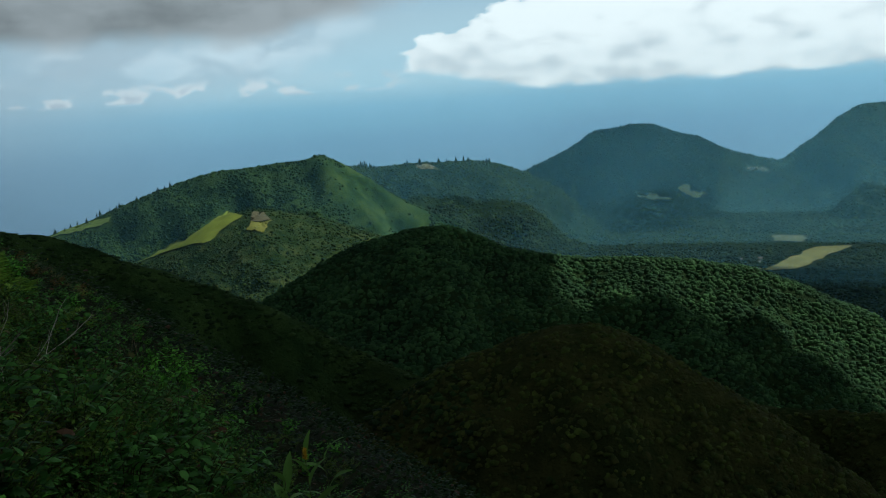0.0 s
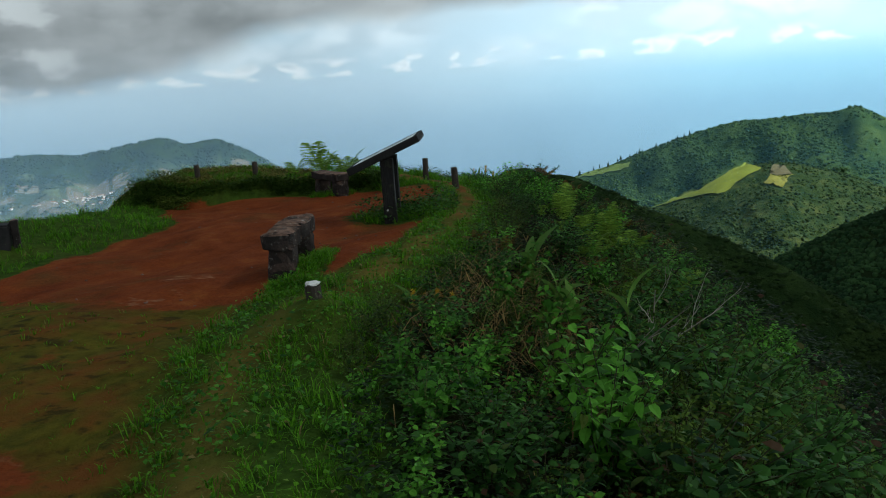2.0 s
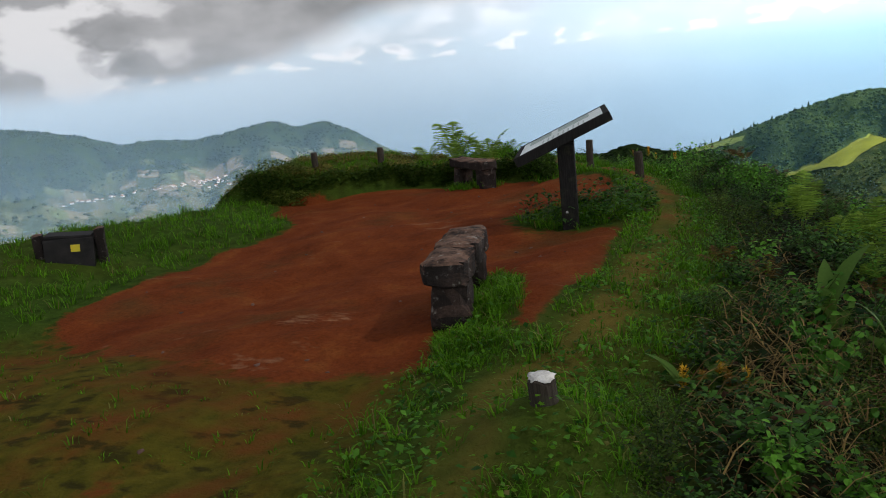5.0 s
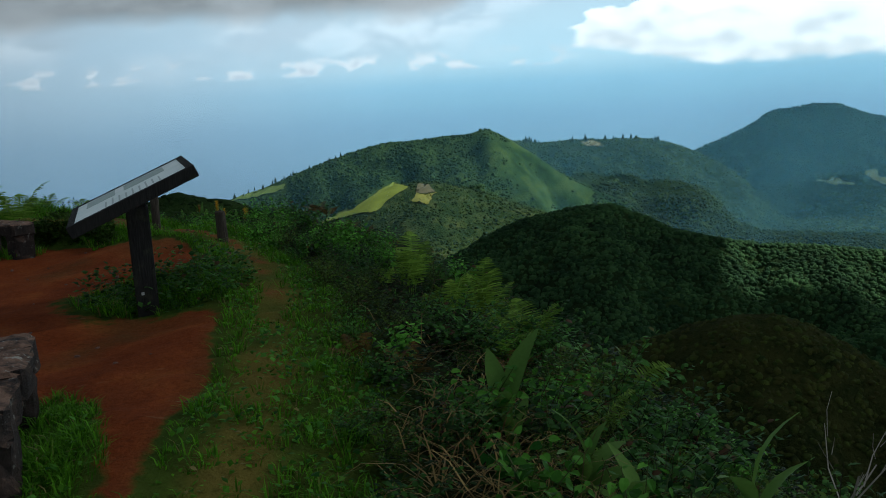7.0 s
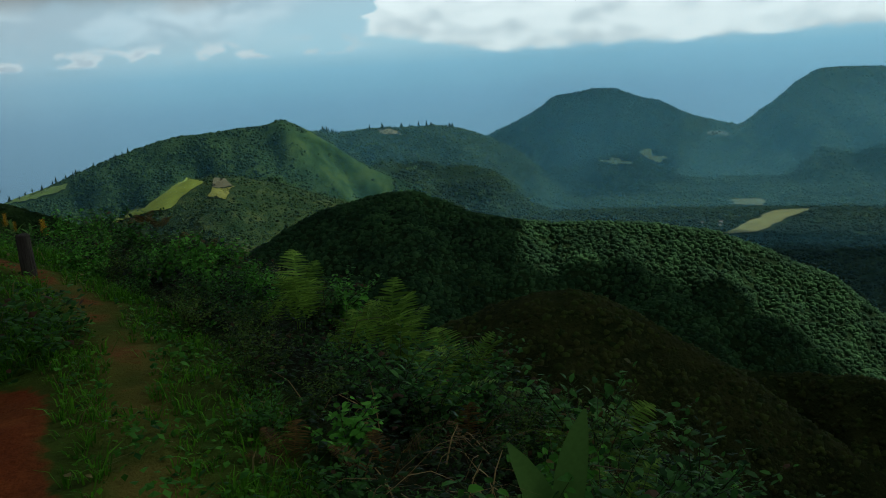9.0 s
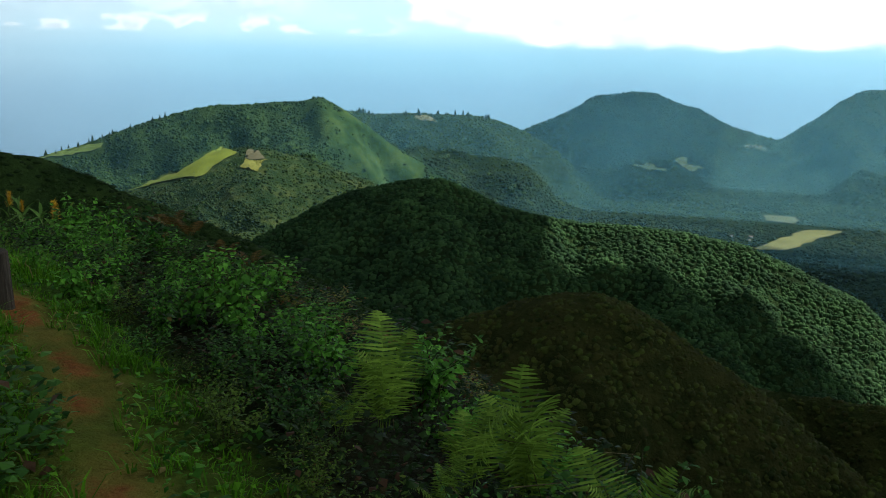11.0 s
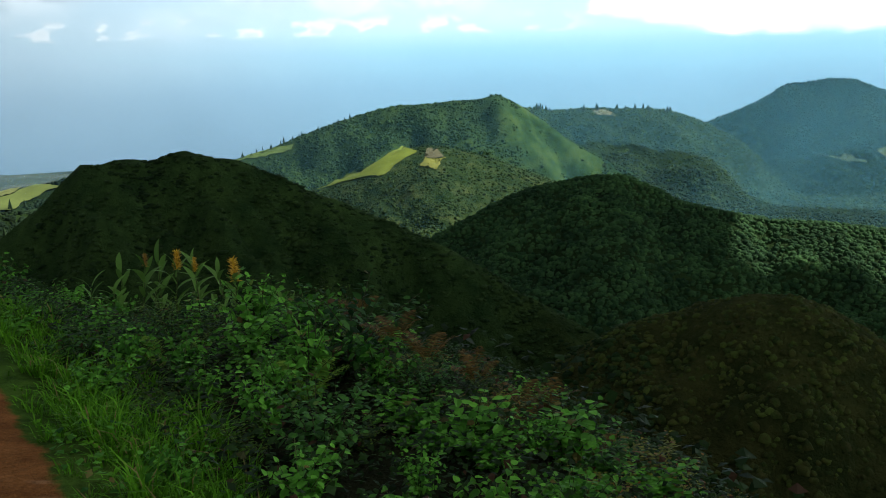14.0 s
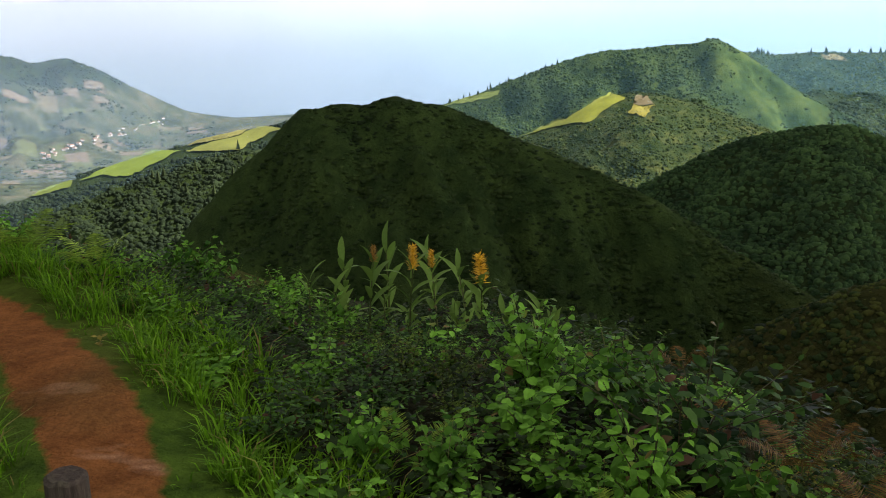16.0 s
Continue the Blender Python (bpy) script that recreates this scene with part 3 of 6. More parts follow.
def crown_shape(detail, seed, squash=0.8, rough=0.28, cut=-0.45):
    """A lumpy tree crown of radius 1, open below."""
    rng = random.Random(seed)
    bm = bmesh.new()
    bmesh.ops.create_icosphere(bm, subdivisions=detail, radius=1.0)
    for v in bm.verts:
        k = 1 + rough * (noise.noise(v.co * 1.7 + Vector((seed * 7.1, 0, 0))) * 1.6 + rng.uniform(-0.5, 0.5))
        v.co = Vector((v.co.x * k, v.co.y * k, v.co.z * k * squash))
    low = [f for f in bm.faces if f.calc_center_median().z < cut]
    bmesh.ops.delete(bm, geom=low, context="FACES")
    return arrays(bm)


def scatter(name, shapes, x, y, z, size, rng, tall=(0.8, 1.25), smooth=True):
    """Copies of shapes at places, joined into one mesh."""
    cos, tris, base = [], [], 0
    pick = rng.integers(0, len(shapes), len(x))
    for k, (co, tri) in enumerate(shapes):
        i = np.where(pick == k)[0]
        a = rng.uniform(0, 6.283, len(i))
        ca, sa = np.cos(a)[:, None], np.sin(a)[:, None]
        sz = size[i][:, None]
        px = (co[None, :, 0] * ca - co[None, :, 1] * sa) * sz + x[i][:, None]
        py = (co[None, :, 0] * sa + co[None, :, 1] * ca) * sz + y[i][:, None]
        pz = co[None, :, 2] * sz * rng.uniform(*tall, len(i))[:, None] + z[i][:, None]
        cos.append(np.stack([px, py, pz], -1).reshape(-1, 3))
        tris.append((tri[None] + (np.arange(len(i)) * len(co))[:, None, None]).reshape(-1, 3) + base)
        base += len(i) * len(co)
    return joined_mesh(name, np.concatenate(cos), np.concatenate(tris), smooth)


def wood_mat(name, dark, light, scale, dry=None):
    """Canopy of far trees: crown by crown colour, broken by leaf clumps."""
    m = Mat(name, 0.9, 0.1)
    r = m.n("ShaderNodeNewGeometry").outputs["Random Per Island"]
    n1 = m.noise(scale, 5, 0.7)
    f = m.math("ADD", m.math("MULTIPLY", r, 0.5), m.math("MULTIPLY", n1, 0.6))
    stops = [(0.25, dark), (0.8, light)]
    c = m.ramp(f, *stops)
    c = m.mix(1.0, c, m.ramp(m.noise(scale * 0.045, 4, 0.6), (0.34, (0.55, 0.6, 0.6)), (0.66, (1.35, 1.3, 1.1))), "MULTIPLY")
    if dry:
        c = m.mix(m.ramp(m.noise(scale * 0.12, 4), (0.42, 0.0), (0.62, 0.55)), c, dry)
    m.color(c)
    m.bump(n1, 1.0, 0.5 / scale)
    return m.m


COARSE = [crown_shape(1, k + 20, 0.85, 0.5) for k in range(6)]
LOW = [crown_shape(1, k + 40, 0.5, 0.5, -0.4) for k in range(8)]
ROUND = [crown_shape(1, k + 50, 0.7, 0.42, -0.4) for k in range(8)]
MIDDLE = [crown_shape(1, k + 60, 0.85, 0.42, -0.3) for k in range(8)]
TINY = [crown_shape(1, k + 80, 0.85, 0.45, -0.15) for k in range(8)]
WOODS = [  # name, label, azimuths, distances, count, size, shapes, colours, clump scale, dry tint
    ("scrub_hump", "brownish scrub and dry fern on the near hump", (-48, -3), (120, 345), 15000, (0.35, 1.5), ROUND, (0.014, 0.025, 0.006), (0.058, 0.080, 0.016), 2.2, (0.052, 0.042, 0.011)),
    ("scrub_dome", "dark evergreen scrub on the steep dome", (-16, 29), (230, 455), 15000, (0.5, 2.1), LOW, (0.010, 0.024, 0.007), (0.026, 0.048, 0.013), 0.7, None),
    ("forest_ridge", "dense laurel forest on the middle ridge", (-44, 3), (900, 1300), 20000, (2.1, 4.2), MIDDLE, (0.012, 0.036, 0.014), (0.044, 0.092, 0.032), 0.4, None),
    ("forest_hill", "mixed woodland on the main hill", (-18, 13), (1900, 2690), 20000, (2.0, 5.6), TINY, (0.014, 0.034, 0.010), (0.042, 0.080, 0.020), 0.2, None),
    ("forest_scrub", "scrub and hedges on the low open hill", (-16, 12), (1330, 2050), 20000, (1.3, 3.8), TINY, (0.012, 0.028, 0.009), (0.044, 0.072, 0.018), 0.3, None),
    ("forest_back", "mixed woodland and clearings on the back ridge", (-34, -5), (2350, 3200), 15000, (2.6, 6.0), TINY, (0.018, 0.040, 0.014), (0.066, 0.104, 0.034), 0.2, None),
    ("forest_mountain", "woodland on the far mountains", (-50, -18), (2600, 4260), 17000, (3.4, 7.0), TINY, (0.018, 0.038, 0.018), (0.060, 0.096, 0.036), 0.12, None),
    ("forest_valley", "dark woodland in the valley behind the ridge", (-48, -13), (1340, 2750), 14000, (3.2, 7.0), TINY, (0.012, 0.026, 0.014), (0.034, 0.058, 0.024), 0.15, None),
    ("forest_coast", "woodland on the hills behind the coastal plain", (25, 66), (3500, 4400), 11000, (4.0, 8.5), TINY, (0.010, 0.022, 0.012), (0.026, 0.046, 0.020), 0.12, None),
    # bluish tones: some of the distance haze is put into these crowns' colour
    ("forest_fields", "dark belts of trees between the bright pastures", (19, 43), (1130, 1560), 6500, (2.2, 4.8), TINY, (0.008, 0.018, 0.011), (0.022, 0.040, 0.020), 0.3, None),
    ("thicket", "thicket on the slope below the lookout", (-80, 30), (15, 120), 5600, (0.3, 0.8), LOW, (0.010, 0.020, 0.005), (0.040, 0.062, 0.015), 3.0, (0.050, 0.034, 0.012)),
]


def wood_keep(name, az, r, z, rng):
    """Where each wood grows; clearings are left open."""
    x, y = CX - r * np.sin(np.radians(az)), CY + r * np.cos(np.radians(az))
    g = fbm(x, y, 150 if name == "forest_hill" else 420 if r.max() > 1500 else 90, 3, 5.0)
    u = rng.uniform(0, 1, len(az))
    if name == "scrub_dome":
        return (rib_share(x, y, "dome") < 0.72) | (u < 0.3)
    if name == "scrub_hump":
        return (g > -0.3) | (u < 0.45)
    if name == "forest_hill":
        here = on_hill(x, y, "main") > 0
        return here & (u > on_spur(az, r, z) * (0.96 - 0.5 * (rib_share(x, y, "main") < 0.5))) & ((g > -0.05) | (u < 0.38)) & ~in_field(az, r, z)
    if name == "forest_scrub":
        hedge = np.abs(np.sin(z / 7.0 + 1.5 * fbm(x, y, 300, 2, 1.0))) < 0.16
        return (on_hill(x, y, "lap") > 0) & (hedge | (g > 0.35) | (u < 0.40)) & ~in_field(az, r, z)
    if name == "forest_back":
        return (on_hill(x, y, "back") > 0) & ((g > -0.25) | (u < 0.3)) & ~in_field(az, r, z)
    if name == "forest_mountain":
        return ((g > -0.4) | (u < 0.45)) & ((on_hill(x, y, "right") > 0) | (on_hill(x, y, "back") < 1)) & ~in_field(az, r, z)
    if name == "forest_coast":
        return ((z > -310) & (g > -0.45)) | (g > 0.75)
    if name == "thicket":
        return (side(x, y) > 7.5) | ((north(x, y) > 6) & (side(x, y) > -4))
    return ~in_field(az, r, z)


# pastures: four corners as azimuth and angle below eye level, colour
PASTURES = [
    ("sunny yellow-green pasture on the hill", [(3.0, -8.05), (1.3, -8.1), (-1.0, -6.62), (0.0, -6.18)], (0.20, 0.24, 0.034)),
    ("thin lower end of the sunny pasture", [(5.5, -8.85), (3.4, -8.3), (1.5, -8.0), (2.9, -7.75)], (0.15, 0.19, 0.034)),
    ("sunny yellow-green pasture on the hill", [(-1.25, -7.5), (-2.2, -7.75), (-3.0, -7.15), (-1.5, -7.1)], (0.22, 0.22, 0.045)),
    ("bare pale field above the pasture", [(-1.5, -7.05), (-2.9, -7.1), (-2.6, -6.6), (-1.9, -6.45)], (0.15, 0.135, 0.075)),
    ("green pasture on the shoulder of the hill", [(10.6, -6.8), (6.8, -6.25), (6.75, -5.86), (9.7, -6.3)], (0.15, 0.21, 0.05)),
    ("small clearing on the ridge", [(-12.6, -4.5), (-13.9, -4.6), (-13.2, -4.2), (-12.4, -4.22)], (0.22, 0.20, 0.11)),
    ("pasture at the mountain's foot", [(-26.3, -6.95), (-27.5, -7.31), (-28.6, -7.3), (-27.2, -6.92)], (0.22, 0.24, 0.11)),
    ("pasture at the mountain's foot", [(-29.0, -6.6), (-29.8, -7.24), (-30.7, -7.1), (-29.4, -6.42)], (0.26, 0.26, 0.09)),
    ("valley pasture beside the woods", [(-34.0, -11.78), (-36.1, -11.62), (-39.0, -10.2), (-37.0, -10.3)], (0.24, 0.24, 0.09)),
    ("valley pasture beside the woods", [(-33.0, -5.6), (-34.4, -5.75), (-34.2, -5.5), (-33.1, -5.4)], (0.20, 0.2, 0.12)),
    ("bright green pasture above the plain", [(36.2, -10.25), (33.8, -10.0), (33.6, -9.6), (34.9, -9.75)], (0.13, 0.19, 0.035)),
    ("bright green pasture above the plain", [(33.3, -9.65), (30.3, -9.6), (27.1, -8.55), (28.8, -8.25)], (0.13, 0.20, 0.032)),
    ("olive green pasture above the plain", [(26.8, -8.7), (23.7, -8.65), (20.6, -7.65), (22.2, -7.3)], (0.15, 0.18, 0.045)),
    ("pale pasture above the plain", [(26.8, -8.2), (24.3, -7.9), (22.6, -7.35), (26.0, -7.9)], (0.17, 0.18, 0.06)),
    ("valley pasture beside the woods", [(-34.5, -9.93), (-36.4, -10.0), (-36.3, -9.6), (-34.6, -9.6)], (0.14, 0.16, 0.08)),
]


def in_field(az, r, z):
    el = np.degrees(np.arctan2(z - EYE, r))
    hit = np.zeros(len(az), bool)
    for _, q, _ in PASTURES:
        ins = np.ones(len(az), bool)
        area = sum(a[0] * b[1] - b[0] * a[1] for a, b in zip(q, q[1:] + q[:1]))
        for (ax, ay), (bx, by) in zip(q, q[1:] + q[:1]):
            ins &= ((bx - ax) * (el - ay) - (by - ay) * (az - ax)) * np.sign(area) > -0.15 * math.hypot(bx - ax, by - ay)
        hit |= ins
    return hit


def build_woods():
    rng = np.random.default_rng(5)
    for name, label, azs, dist, count, size, shapes, dark, light, scale, dry in WOODS:
        az = rng.uniform(*azs, count)
        r = np.sqrt(rng.uniform(dist[0] ** 2, dist[1] ** 2, count)) if name != "forest_mountain" else rng.uniform(*dist, count)
        x, y = CX - r * np.sin(np.radians(az)), CY + r * np.cos(np.radians(az))
        z = land(x, y)
        keep = wood_keep(name, az, r, z, rng)
        if name == "forest_valley":
            keep &= ~in_field(az, r, z)
        if dist[1] > 1500:
            keep &= z > -520
        x, y, z = x[keep], y[keep], mesh_z(x[keep], y[keep])
        sz = rng.uniform(*size, len(x)) * rng.choice([0.75, 1.0, 1.0, 1.2], len(x))
        if name == "forest_mountain":
            sz = sz * np.clip(np.hypot(x - CX, y - CY) / 3200, 0.42, 1.1)
        me = scatter(name, shapes, x, y, z + (0.12 if shapes is TINY else 0.05 if shapes is MIDDLE else -0.3 if shapes is ROUND else -0.12) * sz, sz, rng)
        me.materials.append(wood_mat(name, dark, light, scale, dry))
        tagged(new(name.split("_")[0], me), label, "woodland", kind="stuff")


build_woods()


def on_land(az, el, far_first=False):
    """Where the line of sight from the lookout at that azimuth and angle meets the land."""
    r = np.exp(np.arange(math.log(1000), math.log(4700), 0.003))
    x, y = CX - r * math.sin(radians(az)), CY + r * math.cos(radians(az))
    a = np.degrees(np.arctan2(land(x, y) - EYE, r))
    ok = np.where((a >= el) & (r > 1000))[0]
    i = ok[0] if len(ok) else int(np.argmax(np.where(r > 1000, a, -99)))
    return x[i], y[i]


def build_pastures():
    for label, q, colour in PASTURES:
        n = 15
        px, py = np.zeros((n, n)), np.zeros((n, n))
        for i in range(n):
            for j in range(n):
                u, v = i / (n - 1), j / (n - 1)
                w = ((1 - u) * (1 - v), u * (1 - v), u * v, (1 - u) * v)
                px[j, i], py[j, i] = on_land(sum(a * c[0] for a, c in zip(w, q)), sum(a * c[1] for a, c in zip(w, q)))
        wob = fbm(px, py, 140, 2, 1.0) * 5
        px, py = px + wob, py - wob
        pz = mesh_z(px, py) + 3.0
        me = grid_mesh("pasture", px, py, pz)
        m = Mat("pasture_grass", 0.9, 0.1)
        c = m.ramp(m.noise(0.02, 6, 0.6), (0.3, tuple(k * 0.75 for k in colour)), (0.7, tuple(k * 1.15 for k in colour)))
        m.color(m.mix(0.4, c, m.ramp(m.noise(0.25, 4), (0.3, 0.6), (0.7, 1.0)), "MULTIPLY"))
        me.materials.append(m.m)
        tagged(new("pasture", me), label, "field", kind="structure")


build_pastures()


# ---- unseen clouds added for shade, sheets for haze before the distant hills ----
def shade_cloud_material(name, thin):
    """Vapour of the shading clouds: scatters light through; thin ones let some sun pass."""
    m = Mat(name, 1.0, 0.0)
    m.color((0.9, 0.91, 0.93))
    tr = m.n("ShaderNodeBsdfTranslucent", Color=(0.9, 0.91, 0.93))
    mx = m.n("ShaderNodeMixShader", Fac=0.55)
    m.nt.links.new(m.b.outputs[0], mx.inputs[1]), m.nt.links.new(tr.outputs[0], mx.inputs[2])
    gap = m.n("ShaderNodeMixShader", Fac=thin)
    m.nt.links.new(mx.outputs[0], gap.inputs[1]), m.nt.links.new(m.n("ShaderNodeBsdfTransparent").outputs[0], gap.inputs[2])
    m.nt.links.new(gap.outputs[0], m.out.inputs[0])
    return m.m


THICK, THIN = shade_cloud_material("thick_shade_cloud", 0.03), shade_cloud_material("thin_shade_cloud", 0.45)
OVERCAST, VEILED = shade_cloud_material("grey_shade_cloud", 0.28), shade_cloud_material("veiled_shade_cloud", 0.18)
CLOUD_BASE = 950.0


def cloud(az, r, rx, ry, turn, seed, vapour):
    """Broad flat-based cloud, added unseen so its shadow falls at that azimuth and distance."""
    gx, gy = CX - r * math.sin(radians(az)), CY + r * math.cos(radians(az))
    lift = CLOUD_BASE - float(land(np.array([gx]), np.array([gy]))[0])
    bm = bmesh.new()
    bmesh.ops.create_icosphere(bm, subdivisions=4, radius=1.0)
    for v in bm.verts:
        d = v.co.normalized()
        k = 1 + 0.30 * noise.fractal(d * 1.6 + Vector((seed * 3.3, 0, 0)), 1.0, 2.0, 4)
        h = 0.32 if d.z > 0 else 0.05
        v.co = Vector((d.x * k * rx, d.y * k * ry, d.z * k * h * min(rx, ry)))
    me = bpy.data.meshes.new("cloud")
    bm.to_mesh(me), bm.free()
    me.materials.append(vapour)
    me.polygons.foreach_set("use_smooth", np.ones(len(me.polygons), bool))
    ob = tagged(new("cloud", me), "unseen cloud added overhead to shade the land", "cloud", "clouds over the ridge", kind="structure")
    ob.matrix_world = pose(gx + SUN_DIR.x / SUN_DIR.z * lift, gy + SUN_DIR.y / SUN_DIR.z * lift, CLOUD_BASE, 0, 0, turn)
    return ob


# none of these is in view; each is placed for the shadow it casts
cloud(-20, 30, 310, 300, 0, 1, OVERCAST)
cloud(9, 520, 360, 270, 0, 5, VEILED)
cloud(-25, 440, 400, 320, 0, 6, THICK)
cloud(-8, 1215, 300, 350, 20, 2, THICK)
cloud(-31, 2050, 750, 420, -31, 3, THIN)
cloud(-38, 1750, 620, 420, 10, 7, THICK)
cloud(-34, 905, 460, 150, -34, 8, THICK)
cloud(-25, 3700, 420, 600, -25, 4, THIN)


def haze_stand_in(r, thick, top):
    """Curved sheet standing in for haze: lets most light through, scatters the rest."""
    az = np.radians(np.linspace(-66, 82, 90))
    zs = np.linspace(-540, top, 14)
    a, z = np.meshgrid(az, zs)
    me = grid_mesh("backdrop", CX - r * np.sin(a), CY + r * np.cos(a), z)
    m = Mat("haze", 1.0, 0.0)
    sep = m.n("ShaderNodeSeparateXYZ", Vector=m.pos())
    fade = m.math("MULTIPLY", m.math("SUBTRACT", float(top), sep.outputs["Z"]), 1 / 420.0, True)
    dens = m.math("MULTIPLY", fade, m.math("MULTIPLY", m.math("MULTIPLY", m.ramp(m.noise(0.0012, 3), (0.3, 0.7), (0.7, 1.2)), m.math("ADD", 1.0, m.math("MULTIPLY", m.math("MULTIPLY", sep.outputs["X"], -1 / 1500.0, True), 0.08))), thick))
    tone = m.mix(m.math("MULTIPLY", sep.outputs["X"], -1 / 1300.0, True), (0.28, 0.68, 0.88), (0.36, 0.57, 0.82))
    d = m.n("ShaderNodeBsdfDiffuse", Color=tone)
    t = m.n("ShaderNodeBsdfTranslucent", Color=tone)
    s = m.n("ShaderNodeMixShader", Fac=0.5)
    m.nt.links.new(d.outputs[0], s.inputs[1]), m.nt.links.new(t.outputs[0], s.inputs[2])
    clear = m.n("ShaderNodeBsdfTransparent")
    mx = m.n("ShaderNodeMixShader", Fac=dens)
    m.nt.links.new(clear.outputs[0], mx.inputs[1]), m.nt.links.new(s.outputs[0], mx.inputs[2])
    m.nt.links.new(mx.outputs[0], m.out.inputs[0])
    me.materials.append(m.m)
    tagged(new("backdrop", me), "see-through blue sheet standing in for haze before the distant hills", "haze", kind="structure")


# see-through sheets added one behind another to pale the hills like haze
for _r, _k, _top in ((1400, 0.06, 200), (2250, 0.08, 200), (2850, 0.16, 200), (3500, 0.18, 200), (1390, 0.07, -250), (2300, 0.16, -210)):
    haze_stand_in(_r, _k, _top)


# ---- things on the lookout ----
def ground_at(x, y):
    return float(lookout(np.array([float(x)]), np.array([float(y)]))[0])


def part(name, bm, material, parent, label="", smooth=False):
    me = bpy.data.meshes.new(name)
    if smooth:
        for f in bm.faces:
            f.smooth = True
    bm.to_mesh(me), bm.free()
    me.materials.append(material)
    ob = new(name, me)
    ob.parent = parent
    return tagged(ob, label) if label else ob


def box(sx, sy, sz, bevel=0.01, m=None, rough=0.0, cuts=0, seed=0):
    """A bevelled box round the origin, its faces a little uneven if rough."""
    bm = bmesh.new()
    bmesh.ops.create_cube(bm, size=1.0)
    bmesh.ops.scale(bm, vec=(sx, sy, sz), verts=bm.verts)
    if cuts:
        bmesh.ops.subdivide_edges(bm, edges=bm.edges[:], cuts=cuts, use_grid_fill=True)
    elif bevel:
        bmesh.ops.bevel(bm, geom=bm.edges[:], offset=bevel, segments=2, affect="EDGES", profile=0.6)
    if rough:
        for v in bm.verts:
            p = v.co * 7 + Vector((seed * 5.3, 0, 0))
            n = Vector((noise.noise(p), noise.noise(p + Vector((9, 0, 0))), noise.noise(p + Vector((0, 9, 0)))))
            e = sum(abs(abs(c) - s / 2) < 1e-4 for c, s in zip(v.co, (sx, sy, sz)))
            v.co += n * rough - v.co.normalized() * rough * (0.9 if e >= 2 else 0.0) * (1.2 + noise.noise(p * 2))
    if m:
        bmesh.ops.transform(bm, matrix=m, verts=bm.verts)
    return bm


def stone_mat():
    m = Mat("dark_lava_stone", 0.92, 0.2)
    c = m.ramp(m.noise(5, 8, 0.7, m.pos(True)), (0.3, (0.010, 0.008, 0.008)), (0.55, (0.026, 0.020, 0.018)), (0.72, (0.060, 0.043, 0.036)))
    # upward faces coloured lighter: brown lichen crust plus light painted on the top
    up = m.n("ShaderNodeSeparateXYZ", Vector=m.n("ShaderNodeNewGeometry").outputs["Normal"]).outputs["Z"]
    c = m.mix(m.math("MULTIPLY", m.math("MULTIPLY", up, 0.75, True), m.ramp(m.noise(9, 5, 0.7, m.pos(True)), (0.38, 0.0), (0.6, 1.0))), c, (0.30, 0.175, 0.120))
    lich = m.ramp(m.noise(17, 5, 0.75, m.pos(True)), (0.59, 0.0), (0.66, 0.9))
    m.color(m.mix(m.math("MULTIPLY", lich, m.math("ADD", 0.3, m.math("MULTIPLY", up, 0.6, True))), c, (0.40, 0.39, 0.35)))
    m.bump(m.noise(30, 6, 0.7, m.pos(True)), 0.9, 0.02)
    return m.m


def wood_post_mat(name, dark, light):
    m = Mat(name, 0.85, 0.2)
    g = m.noise(14, 6, 0.65, m.pos(True), (6, 6, 0.7))
    c = m.ramp(g, (0.3, dark), (0.7, light))
    m.color(m.mix(m.ramp(m.noise(6, 4, 0.6, m.pos(True)), (0.55, 0.0), (0.75, 0.6)), c, (0.07, 0.085, 0.04)))
    m.bump(g, 0.8, 0.01)
    return m.m


STONE = stone_mat()
POST_WOOD = wood_post_mat("weathered_post_wood", (0.018, 0.014, 0.011), (0.075, 0.060, 0.045))
BOARD_WOOD = wood_post_mat("dark_stained_wood", (0.007, 0.007, 0.007), (0.022, 0.020, 0.019))


def empty(name, m, label, category, group=""):
    ob = new(name)
    ob.matrix_world = m
    return tagged(ob, label, category, group)


def stone_bench(x, y, top, turn, length, width, label, seed, t=0.155, leg=0.24, cuts_at=()):
    """Rough blocks laid end to end on two upright stones."""
    g = ground_at(x, y)
    h = top - g
    ob = empty("stone_bench", pose(x, y, g, 0, 0, turn), label, "bench", "stone benches on the lookout")
    ends = [-0.5, *cuts_at, 0.5]
    for k, (a, b) in enumerate(zip(ends, ends[1:])):
        drop, slim = ((0.012, 0.93), (0.0, 1.0), (0.008, 0.96))[k % 3] if cuts_at else (0, 1)
        block = box(width * slim, (b - a) * length + 0.012, t, m=pose(0.006 * (k - 1), (a + b) / 2 * length, h - t / 2 - drop, 0, 0, 1.5 * (k - 1) if cuts_at else 0), rough=0.022, cuts=6, seed=seed + 11 * k)
        part("slab", block, STONE, ob, smooth=False)
    for k, yy in enumerate((-0.5 * length + 0.02 + leg / 2, 0.5 * length - 0.04 - leg / 2)):
        bm = box(width * 0.84, leg, h - t + 0.10, m=pose(0.005, yy, (h - t) / 2 - 0.04), rough=0.02, cuts=4, seed=seed + 3 + k)
        part("leg", bm, STONE, ob, smooth=False)
    return ob


stone_bench(-5.205, 8.26, 0.54, 16.5, 1.10, 0.29, "rough dark lava stone bench with lichen on trodden soil", 1, cuts_at=(-0.12, 0.24))
